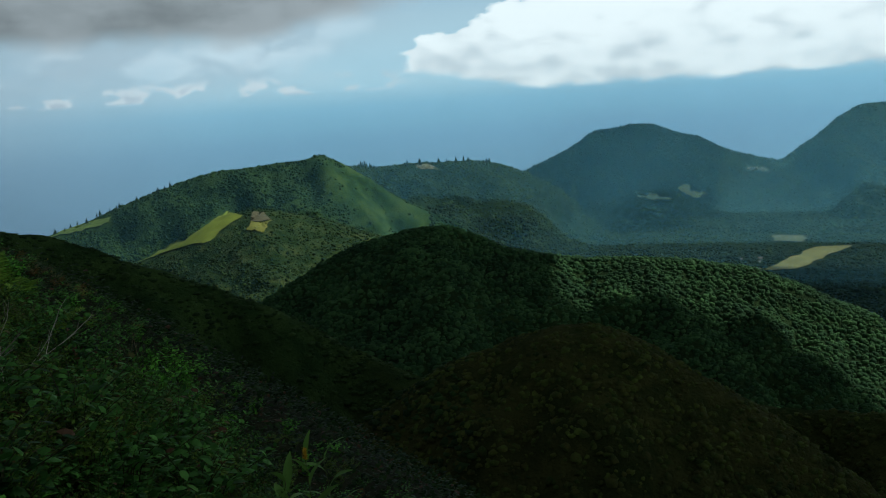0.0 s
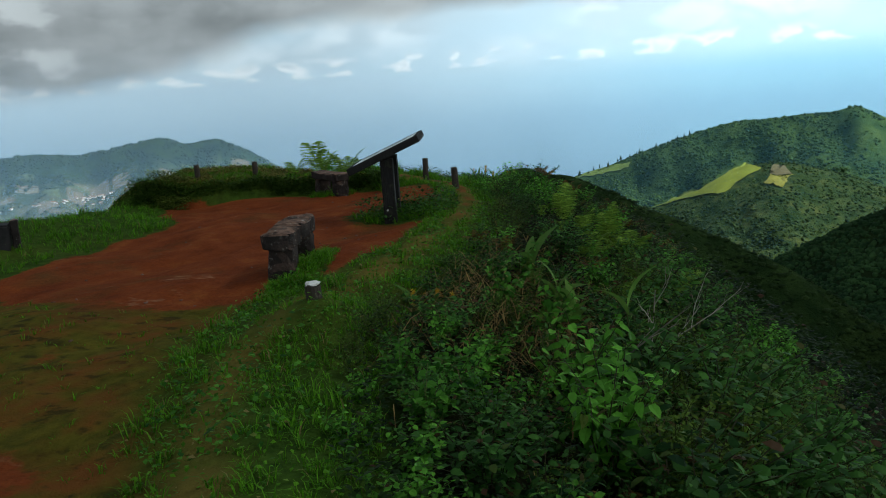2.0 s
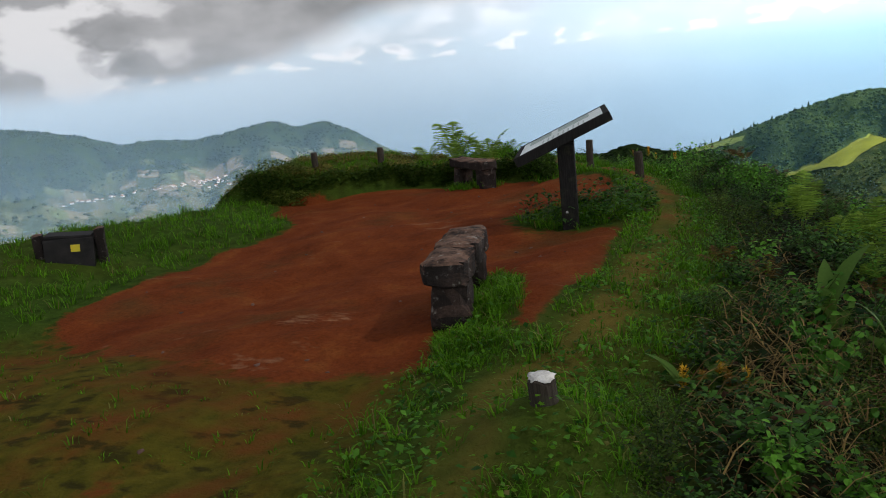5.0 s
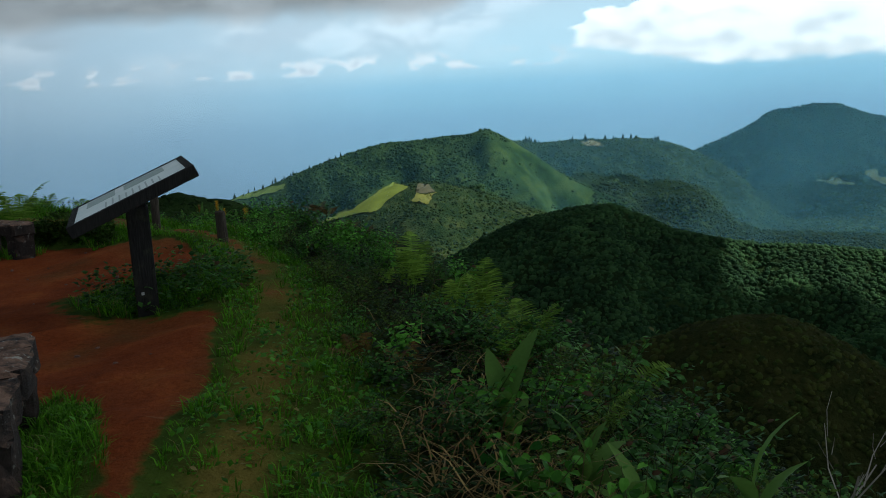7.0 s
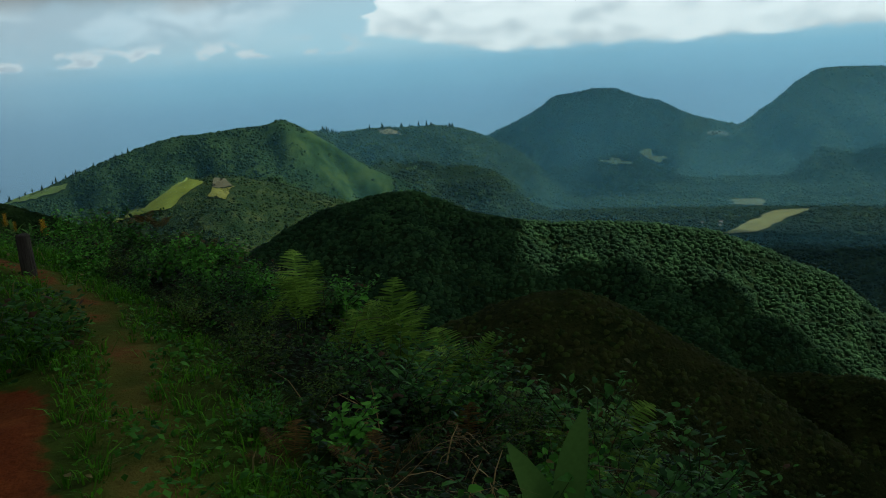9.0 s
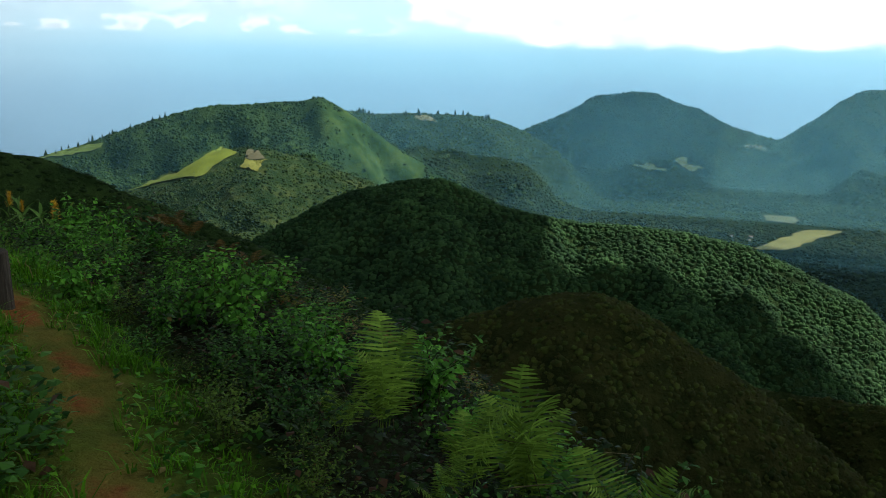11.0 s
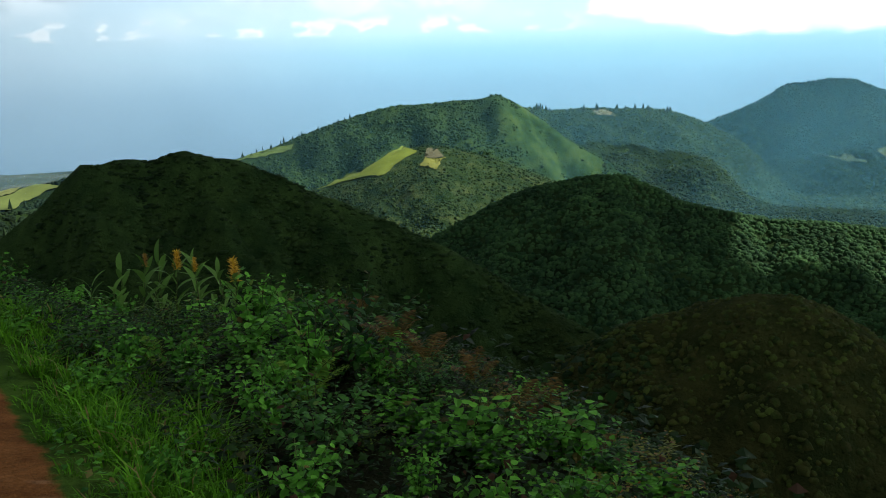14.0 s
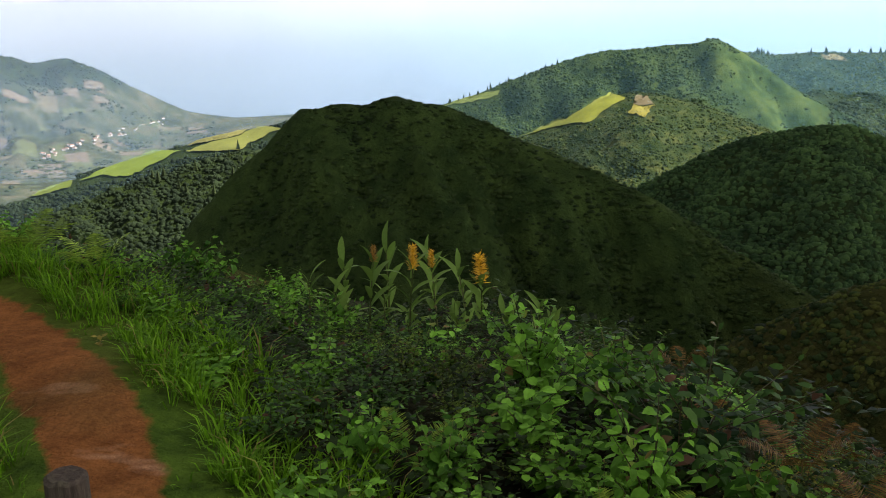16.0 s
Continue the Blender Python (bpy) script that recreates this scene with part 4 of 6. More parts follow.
stone_bench(-7.62, 14.10, 0.40, 50, 0.92, 0.27, "low dark stone bench before the grassy bank", 2, 0.12, 0.19)
stone_bench(-10.75, 8.30, 0.46, 118, 1.1, 0.30, "dark stone bench at the plaza's grassy edge", 3)


def info_board():
    w, u = Vector((-0.32, 1.06, 0)).normalized(), Vector((0.80, 0.27, 0.345)).normalized()
    nrm = u.cross(w).normalized()
    cen = Vector((-5.40, 11.215, 0.905))
    ob = empty("information_board", pose(cen.x, cen.y, ground_at(cen.x, cen.y)), "dark wooden lectern board with a pale panel brightened like sky reflection", "sign")
    inv = ob.matrix_world.inverted()
    rot = Matrix((u, w, nrm)).transposed().to_4x4()
    frame_m = inv @ Matrix.Translation(cen) @ rot
    part("back_board", box(0.90, 1.10, 0.03, 0.004, frame_m @ pose(0, 0, -0.02)), BOARD_WOOD, ob)
    for name, sx, sy, px, py in (("rail", 0.92, 0.055, 0, 0.53), ("rail", 0.92, 0.055, 0, -0.53), ("end_board", 0.055, 1.00, 0.432, 0), ("end_board", 0.055, 1.00, -0.432, 0)):
        part(name, box(sx, sy, 0.085, 0.006, frame_m @ pose(px, py, 0.0)), BOARD_WOOD, ob)
    # pale print, with the sky's reflection painted in as a brighter base colour
    m = Mat("pale_print", 0.35, 0.5)
    c = m.ramp(m.noise(3.0, 5, 0.6, m.pos(True)), (0.35, (0.62, 0.72, 0.70)), (0.65, (0.80, 0.86, 0.84)))
    m.color(m.mix(m.ramp(m.noise(1.5, 4, 0.6, m.pos(True)), (0.5, 0.0), (0.75, 0.5)), c, (0.30, 0.36, 0.33)))
    panel = part("panel", box(0.82, 1.01, 0.008, 0.002, frame_m @ pose(0, 0, 0.034)), m.m, ob, "pale printed panel, sky reflection painted into its colour")
    ink = Mat("pale_ink", 0.5).color((0.42, 0.48, 0.47)).m
    for i in range(9):
        ln = 0.30 + 0.10 * ((i * 37) % 5) / 5
        bar = part("text_bar", box(0.012, ln, 0.002, 0, frame_m @ pose(0.22 - 0.05 * i, -0.44 + ln / 2, 0.0395)), ink, panel)
        bar.matrix_parent_inverse = Matrix()
    for dx, dy, sx, sy in ((0.12, 0.25, 0.32, 0.36), (-0.22, 0.25, 0.22, 0.36)):
        part("picture", box(sx, sy, 0.002, 0, frame_m @ pose(dx, dy, 0.0395)), Mat("pale_picture", 0.5).color((0.36, 0.45, 0.42)).m, panel)
    for k in (-0.30, 0.30):
        p = cen + w * k - nrm * 0.04
        g = ground_at(p.x, p.y)
        hgt = p.z - g + 0.2
        part("post", box(0.15, 0.15, hgt, 0.012, inv @ pose(p.x, p.y, g - 0.2 + hgt / 2 - 0.02, 0, 0, 16)), BOARD_WOOD, ob)
    part("bolt", box(0.02, 0.012, 0.02, 0.003, inv @ pose(-5.30, 10.845, ground_at(-5.3, 10.9) + 0.16, 0, 0, 16)), Mat("zinc", 0.4).color((0.5, 0.5, 0.48)).m, ob, "pale metal bolt")
    return ob


info_board()


def wooden_post(x, y, top, rad, label, seed, lean=(0, 0)):
    """A short round fence post, split and worn at its head."""
    g = ground_at(x, y)
    bm = bmesh.new()
    n, rows = 14, 7
    h = top - g + 0.15
    rings = []
    for i in range(rows):
        t = i / (rows - 1)
        ring = []
        for k in range(n):
            a = 6.2832 * k / n
            rr = rad * (1.04 - 0.08 * t) * (1 + 0.07 * noise.noise(Vector((math.cos(a) * 1.5, math.sin(a) * 1.5, t * 0.7 + seed * 4))))
            ring.append(bm.verts.new((rr * math.cos(a), rr * math.sin(a), -0.15 + h * t + (0.015 * noise.noise(Vector((a, seed, 1))) if t == 1 else 0))))
        rings.append(ring)
    for a, b in zip(rings, rings[1:]):
        for k in range(n):
            bm.faces.new((a[k], a[(k + 1) % n], b[(k + 1) % n], b[k]))
    inner = [bm.verts.new((v.co.x * 0.8, v.co.y * 0.8, v.co.z + 0.008)) for v in rings[-1]]
    for k in range(n):
        bm.faces.new((rings[-1][k], rings[-1][(k + 1) % n], inner[(k + 1) % n], inner[k]))
    mid = bm.verts.new((0, 0, h - 0.15 + 0.004))
    for k in range(n):
        bm.faces.new((inner[k], inner[(k + 1) % n], mid))
    me = bpy.data.meshes.new("wooden_post")
    bm.to_mesh(me), bm.free()
    me.materials.append(POST_WOOD)
    ob = new("wooden_post", me)
    ob.matrix_world = pose(x, y, g, lean[0], lean[1], 0)
    return tagged(ob, label, "post", "short posts along the rim trail")


wooden_post(-5.13, 13.0, 0.50, 0.05, "weathered round wooden post beside the rim trail", 1, (1, -1))
wooden_post(-6.17, 14.65, 0.50, 0.047, "weathered round wooden post beside the rim trail", 2, (-2, 1))
wooden_post(-9.55, 15.05, 0.54, 0.05, "short wooden post on the grassy bank", 3)
wooden_post(-10.35, 14.45, 0.58, 0.05, "short wooden post on the grassy bank", 4, (2, 0))
stump = wooden_post(-3.94, 6.21, 0.45, 0.055, "broken wooden post with white lichen on its head", 5, (3, -2))


def lichen_cap(parent):
    bm = bmesh.new()
    bmesh.ops.create_icosphere(bm, subdivisions=3, radius=1)
    for v in bm.verts:
        k = 1 + 0.45 * noise.noise(v.co * 2.1 + Vector((3, 1, 0)))
        v.co = Vector((v.co.x * k * 0.052, v.co.y * k * 0.045, v.co.z * k * 0.016))
    bmesh.ops.translate(bm, vec=(0, 0, 0.45 - ground_at(-3.94, 6.21) + 0.012), verts=bm.verts)
    m = Mat("white_lichen", 0.9)
    m.color(m.ramp(m.noise(60, 4, 0.6, m.pos(True)), (0.3, (0.55, 0.52, 0.48)), (0.7, (0.86, 0.84, 0.80))))
    part("lichen", bm, m.m, parent, "crusty white lichen", True)


lichen_cap(stump)


def litter_bin():
    x, y = -10.0, 9.45
    g = ground_at(x, y)
    ob = empty("litter_bin", pose(x, y, g - 0.16, 0, 0, 38), "black litter box between two low stone posts", "bin")
    m = Mat("black_painted_metal", 0.7, 0.2)
    m.color(m.ramp(m.noise(8, 5, 0.6, m.pos(True)), (0.3, (0.008, 0.008, 0.009)), (0.7, (0.028, 0.026, 0.026))))
    body = part("body", box(0.46, 0.3, 0.34, 0.012, pose(0, 0, 0.2, 0, 3, 0)), m.m, ob)
    part("lid", box(0.44, 0.28, 0.03, 0.008, pose(0.01, 0, 0.385, 0, 5, 0)), m.m, ob)
    part("sticker", box(0.085, 0.004, 0.07, 0, pose(0.07, -0.155, 0.27, 0, 3, 0)), Mat("yellow_sticker", 0.5).color((0.62, 0.52, 0.03)).m, body, "yellow sticker")
    for k, xx in enumerate((-0.29, 0.29)):
        part("stone_post", box(0.09, 0.14, 0.46, m=pose(xx, 0, 0.2), rough=0.01, cuts=3, seed=k + 8), STONE, ob, "rough stone post")
    return ob


litter_bin()


def pebbles():
    rng = np.random.default_rng(3)
    n = 60
    x, y = rng.uniform(-9.2, -4.3, n), rng.uniform(5.5, 14.0, n)
    keep = (soil_share(x, y) > 0.4) | (rng.uniform(0, 1, n) < 0.25)
    x, y = x[keep], y[keep]
    me = scatter("pebbles", COARSE, x, y, lookout(x, y) + 0.002, rng.uniform(0.006, 0.022, len(x)), rng, (0.5, 0.9))
    m = Mat("pebble_stone", 0.9)
    m.color(m.ramp(m.n("ShaderNodeNewGeometry").outputs["Random Per Island"], (0.0, (0.09, 0.05, 0.04)), (0.85, (0.16, 0.09, 0.07)), (1.0, (0.26, 0.17, 0.13))))
    me.materials.append(m.m)
    tagged(new("pebbles", me), "small stones strewn on the red soil", "stones", kind="stuff")


pebbles()


# ---- plants ----
class Heap:
    """Collects small shapes into one mesh."""

    def __init__(self):
        self.co, self.tri, self.n = [], [], 0

    def add(self, co, tri, m=None):
        co = np.asarray(co, float)
        if m is not None:
            m = np.array(m)
            co = co @ m[:3, :3].T + m[:3, 3]
        self.co.append(co)
        self.tri.append(np.asarray(tri) + self.n)
        self.n += len(co)

    def mesh(self, name, mat, smooth=False):
        me = joined_mesh(name, np.concatenate(self.co), np.concatenate(self.tri), smooth)
        me.materials.append(mat)
        return me


def leaf_shape(length, width, fold=0.18, droop=0.25, heart=0.0):
    """A leaf along +y, folded at its midrib, drooping to its tip."""
    L, W = length, width / 2
    rim = [(0.75, 0.14 - heart), (1.0, 0.40), (0.62, 0.75)]
    co = [(0, 0, 0), (0, 0.45 * L, -fold * W)]
    left, right = [], []
    for wx, ty in rim:
        z = -droop * L * max(ty, 0) ** 2 + fold * W * 0.6
        left.append(len(co)), co.append((-wx * W, ty * L, z))
        right.append(len(co)), co.append((wx * W, ty * L, z))
    tip = len(co)
    co.append((0, L, -droop * L))
    ring = [0] + left + [tip] + right[::-1]
    tri = [(1, a, b) for a, b in zip(ring, ring[1:] + ring[:1])]
    return np.array(co), np.array(tri)


def small_leaf(length, width, droop=0.15):
    L, W = length, width / 2
    co = [(0, 0, 0), (-0.8 * W, 0.22 * L, 0.2 * W), (0.8 * W, 0.22 * L, 0.2 * W), (-0.85 * W, 0.62 * L, 0.2 * W - 0.4 * droop * L), (0.85 * W, 0.62 * L, 0.2 * W - 0.4 * droop * L), (0, L, -droop * L)]
    return np.array(co), np.array([(0, 2, 1), (1, 2, 4), (1, 4, 3), (3, 4, 5)])


def rod(p, q, r0, r1):
    """A three-sided stem from p to q."""
    p, q = Vector(p), Vector(q)
    d = (q - p).normalized()
    a = d.orthogonal().normalized()
    b = d.cross(a)
    co = []
    for c, r in ((p, r0), (q, r1)):
        for k in range(3):
            t = 2.0944 * k
            co.append((c + a * (r * math.cos(t)) + b * (r * math.sin(t)))[:])
    tri = []
    for k in range(3):
        j = (k + 1) % 3
        tri += [(k, j, 3 + j), (k, 3 + j, 3 + k)]
    return co, tri


LEAF_BROAD = leaf_mat("broad_leaf", (0.022, 0.094, 0.009), (0.150, 0.375, 0.040), (0.16, 0.13, 0.035), 0.03)
LEAF_DARK = leaf_mat("dark_leaf", (0.010, 0.042, 0.009), (0.088, 0.215, 0.036), (0.09, 0.05, 0.025), 0.06)
# undergrowth green darkened so that gaps between the plants look shaded
LEAF_SHADED = leaf_mat("shaded_undergrowth_leaf", (0.005, 0.015, 0.004), (0.024, 0.054, 0.009), (0.06, 0.03, 0.015), 0.06)
LEAF_HEATH = leaf_mat("bush_leaf", (0.014, 0.042, 0.007), (0.110, 0.180, 0.024), (0.11, 0.075, 0.02), 0.05)
LEAF_FERN = leaf_mat("fern_leaf", (0.095, 0.180, 0.020), (0.23, 0.36, 0.048), (0.15, 0.10, 0.03), 0.02)
LEAF_GOLD = leaf_mat("yellowing_leaf", (0.050, 0.080, 0.010), (0.250, 0.250, 0.034), (0.24, 0.11, 0.03), 0.16)
LEAF_RUST = leaf_mat("rusty_fern", (0.060, 0.036, 0.011), (0.17, 0.100, 0.026), trans=0.25)
LEAF_GINGER = leaf_mat("ginger_leaf", (0.060, 0.130, 0.022), (0.150, 0.270, 0.050), (0.20, 0.18, 0.06), 0.05)
PETAL = leaf_mat("yellow_petal", (0.62, 0.33, 0.015), (0.85, 0.60, 0.05), trans=0.3)
STEM_GREEN = leaf_mat("green_stem", (0.050, 0.080, 0.020), (0.11, 0.13, 0.045), trans=0.1)
STEM_TWIG = leaf_mat("thin_twig", (0.022, 0.026, 0.010), (0.055, 0.052, 0.024), trans=0.0)
STEM_BROWN = leaf_mat("brown_stem", (0.045, 0.030, 0.018), (0.12, 0.085, 0.050), trans=0.0)
GRASS = leaf_mat("grass_blade", (0.028, 0.096, 0.005), (0.145, 0.350, 0.016), (0.26, 0.21, 0.075), 0.05, trans=0.4)
STRAW = leaf_mat("dry_stalk", (0.07, 0.055, 0.025), (0.22, 0.18, 0.09), trans=0.2)


def shrub_meshes(seed, height, spread, stems, leaf_len, leaf_ratio, gap, leaf_m, stem_m, heart, small=False, thick=0.006):
    """Stems and leaves of one bushy plant, as two meshes."""
    rng = random.Random(seed)
    ste, lea = Heap(), Heap()
    for k in range(stems):
        a = 6.2832 * (k + rng.random()) / stems
        reach = spread * math.sqrt(rng.uniform(0.02, 1.0))
        top = Vector((reach * math.cos(a), reach * math.sin(a), height * rng.uniform(0.6, 1.0) * (1 - 0.25 * (reach / spread) ** 2)))
        mid = Vector((top.x * 0.35, top.y * 0.35, top.z * 0.6)) + Vector((rng.uniform(-1, 1), rng.uniform(-1, 1), 0)) * 0.05 * height
        pts = [Vector((top.x * 0.06, top.y * 0.06, -0.05)), mid, top]
        length = (pts[1] - pts[0]).length + (pts[2] - pts[1]).length
        for p, q, r0, r1 in ((pts[0], pts[1], thick, 0.7 * thick), (pts[1], pts[2], 0.7 * thick, 0.3 * thick)):
            ste.add(*rod(p, q, r0, r1))
        n = max(4, int(length * 0.78 / gap))
        turn = rng.random() * 6.28
        for i in range(n):
            t = 0.22 + 0.78 * (i + 0.5) / n
            p = pts[0].lerp(pts[1], t * 2) if t < 0.5 else pts[1].lerp(pts[2], t * 2 - 1)
            turn += 2.4 + rng.uniform(-0.5, 0.5)
            size = leaf_len * rng.uniform(0.6, 1.15) * (1.15 - 0.5 * max(0, t - 0.6) / 0.4)
            shape = small_leaf(size, size * leaf_ratio) if small else leaf_shape(size, size * leaf_ratio, rng.uniform(0.1, 0.4), rng.uniform(0.15, 0.5), heart)
            up = (rng.uniform(-25, 45) if small else rng.uniform(-55, 35)) if t < 0.93 else rng.uniform(10, 75)
            m = Matrix.Translation(p) @ pose(0, 0, 0, 0, 0, math.degrees(turn)) @ pose(0, 0.25 * size, 0, up, rng.uniform(-30, 30), 0)
            lea.add(*shape, m)
    return ste.mesh("branchwork", stem_m), lea.mesh("foliage", leaf_m)


def make_thing(name, label, category, group, meshes, at):
    ob = new(name)
    tagged(ob, label, category, group)
    for n, me in meshes:
        p = new(n, me)
        p.parent = ob
    ob.matrix_world = at
    return ob


BROAD = [shrub_meshes(10 + k, h, 0.36, st, 0.074, 0.78, 0.036, LEAF_BROAD, STEM_GREEN, 0.10) for k, (h, st) in enumerate(((0.85, 15), (1.05, 14), (0.7, 14), (0.95, 16)))]
DARKS = [shrub_meshes(30 + k, h, 0.40, 19, 0.054, 0.62, 0.019, LEAF_DARK, STEM_TWIG, 0.0, True, 0.0035) for k, h in enumerate((0.5, 0.65, 0.42))]
HEATH = [shrub_meshes(50 + k, h, 0.42, 20, 0.044, 0.50, 0.016, LEAF_HEATH, STEM_TWIG, 0.0, True, 0.003) for k, h in enumerate((0.6, 0.8, 0.95))]

GOLDEN = [shrub_meshes(70 + k, h, 0.38, 17, 0.052, 0.5, 0.020, LEAF_GOLD, STEM_BROWN, 0.0, True, 0.003) for k, h in enumerate((0.7, 0.9))]


def frond_mesh(seed, length, leaf_m):
    """One arching fern frond along +y with notched leaflets."""
    rng = random.Random(seed)
    hp = Heap()
    pairs = 24

    def spine(t):
        return Vector((0.03 * length * math.sin(2.5 * t + seed), length * (0.95 * t - 0.14 * t ** 3), length * (0.30 * t - 0.30 * t ** 2.6)))

    for i in range(8):
        hp.add(*rod(spine(i / 8), spine((i + 1) / 8), 0.004 * (1 - 0.09 * i), 0.004 * (1 - 0.09 * (i + 1))))
    for i in range(pairs):
        t = 0.16 + 0.83 * i / (pairs - 1)
        ln = length * 0.235 * math.sin(math.pi * min(1.0, (t - 0.02) ** 0.75)) ** 0.8 * rng.uniform(0.9, 1.08) + 0.012
        wd = length * 0.023
        for sgn in (-1, 1):
            n = 5
            co, tri = [], []
            for j in range(n + 1):
                u = j / n
                w = wd * (1 - u) ** 0.6 * (1.0 if j % 2 == 0 else 0.72) + 0.0005
                z = -0.22 * ln * u * u
                co += [(sgn * ln * u, -w * 0.5 + 0.16 * ln * u, z), (sgn * ln * u, w * 0.5 + 0.16 * ln * u, z + 0.002)]
                if j:
                    b = 2 * j
                    tri += [(b - 2, b, b - 1), (b - 1, b, b + 1)]
            m = Matrix.Translation(spine(t)) @ pose(0, 0, 0, 18 - 42 * t, sgn * rng.uniform(-16, 4), rng.uniform(-5, 5))
            hp.add(co, tri, m)
    return hp.mesh("frond", leaf_m)


FRONDS = [frond_mesh(k, 0.68 + 0.06 * k, LEAF_FERN) for k in range(4)]
RUSTY = [frond_mesh(k + 9, 0.5, LEAF_RUST) for k in range(2)]


def fern(x, y, z, n, size, steep, seed, label, fronds=None):
    rng = random.Random(seed)
    ob = new("fern")
    tagged(ob, label, "fern", "ferns on the slope")
    for k in range(n):
        p = new("frond", rng.choice(fronds or FRONDS))
        p.parent = ob
        p.matrix_basis = pose(0, 0, 0, 0, 0, 360 * (k + rng.uniform(-0.3, 0.3)) / n) @ pose(0, 0.02, 0, steep + rng.uniform(-14, 14), rng.uniform(-12, 12), 0) @ Matrix.Scale(size * rng.uniform(0.75, 1.1), 4)
    ob.matrix_world = pose(x, y, z, 0, 0, rng.uniform(0, 360))
    return ob


GINGER_LEAVES = []
for _k in range(3):
    _h = Heap()
    _L, _W = 0.36 + 0.05 * _k, 0.085 + 0.012 * _k
    _co, _tri = [], []
    for _j in range(7):
        _u = _j / 6
        _w = _W * math.sin(math.pi * min(0.98, 0.08 + 0.9 * _u)) ** 0.8 * 0.5
        _z = 0.10 * _u - (0.35 + 0.1 * _k) * _L * _u ** 2.2
        _co += [(-_w, _L * _u, _z + 0.22 * _w), (0, _L * _u, _z), (_w, _L * _u, _z + 0.22 * _w)]
        if _j:
            _b = 3 * _j
            _tri += [(_b - 3, _b - 2, _b), (_b - 2, _b + 1, _b), (_b - 2, _b - 1, _b + 1), (_b - 1, _b + 2, _b + 1)]
    _h.add(_co, _tri)
    GINGER_LEAVES.append(_h.mesh("leaf", LEAF_GINGER, True))


def spike_mesh(seed, petal):
    """A ginger lily's flower head: tiers of narrow petals and thin threads."""
    rng = random.Random(seed)
    hp = Heap()
    for i in range(16):
        z = 0.17 * i / 15
        for k in range(6):
            a = 1.05 * k + 0.5 * i
            for w, ln, up in ((0.014, 0.045, 25), (0.004, 0.065, 45)):
                m = pose(0, 0, z, 0, 0, math.degrees(a) + rng.uniform(-15, 15)) @ pose(0, 0.006, 0, up + rng.uniform(-20, 20), 0, 0)
                hp.add(*small_leaf(ln * rng.uniform(0.8, 1.2) * (1.1 - 0.4 * i / 15), w), m)
    return hp.mesh("flower_head", petal)


SPIKES = [spike_mesh(0, PETAL), spike_mesh(1, PETAL), spike_mesh(2, leaf_mat("faded_petal", (0.22, 0.11, 0.02), (0.42, 0.25, 0.04), trans=0.3))]
_h = Heap()
_h.add(*rod((0, 0, -0.05), (0.02, 0, 0.5), 0.009, 0.007)), _h.add(*rod((0.02, 0, 0.5), (0.05, 0.01, 1.0), 0.007, 0.004))
STALK = _h.mesh("stalk", STEM_GREEN)


def ginger(x, y, z, height, seed, flower, label):
    rng = random.Random(seed)
    ob = new("ginger_lily")
    tagged(ob, label, "plant", "ginger lilies on the slope")
    st = new("stalk", STALK)
    st.parent = ob
    st.matrix_basis = Matrix.Diagonal((1, 1, height, 1))
    for i in range(8):
        t = 0.25 + 0.72 * i / 7
        lf = new("leaf", rng.choice(GINGER_LEAVES))
        lf.parent = ob
        lf.matrix_basis = pose(0.05 * t, 0, height * t, 0, 0, 180 * (i % 2) + rng.uniform(-35, 35)) @ pose(0, 0, 0, 18 + 45 * t + rng.uniform(-12, 12), rng.uniform(-20, 20), 0) @ Matrix.Scale(rng.uniform(0.7, 1.05) * (0.5 if y < 7.6 else 0.9 if y < 10 else min(0.8, 0.35 + 0.5 * height)), 4)
    if flower:
        fl = new("flower_head", SPIKES[seed % 3])
        fl.parent = ob
        fl.matrix_basis = pose(0.05, 0.01, height * 0.98) @ Matrix.Scale(0.62 if y < 7.6 else (1.15, 0.7, 0.85, 0.6)[seed % 4], 4)
        tagged(fl, "bright yellow flower spike")
    ob.matrix_world = pose(x, y, z, rng.uniform(-6, 6), rng.uniform(-6, 6), rng.uniform(0, 360))
    return ob


TRACK = [(0, 0), (-0.96, 0.8), (-2.04, 2.19), (-3.27, 4.03), (-3.86, 5.73), (-4.06, 7.6), (-4.07, 8.9), (-4.21, 10.4), (-4.5, 11.8), (-5.02, 13.1), (-5.5, 14.0)]


def clear_of_trails(x, y, gap):
    a = trail(x, y, TRACK, gap)
    return (a < 0.45) & (trail(x, y, RIM_TRAIL, gap + 0.16) < 0.45)


def spaced(rng, xs, ys, gap):
    """Drops the points that stand closer than gap to an earlier one."""
    cells, keep = {}, []
    for i, (x, y, g) in enumerate(zip(xs, ys, gap)):
        c = (int(x / 0.5), int(y / 0.5))
        near = [p for a in (-1, 0, 1) for b in (-1, 0, 1) for p in cells.get((c[0] + a, c[1] + b), ())]
        if all((x - px) ** 2 + (y - py) ** 2 > g * g for px, py in near):
            keep.append(i)
            cells.setdefault(c, []).append((x, y))
    return keep


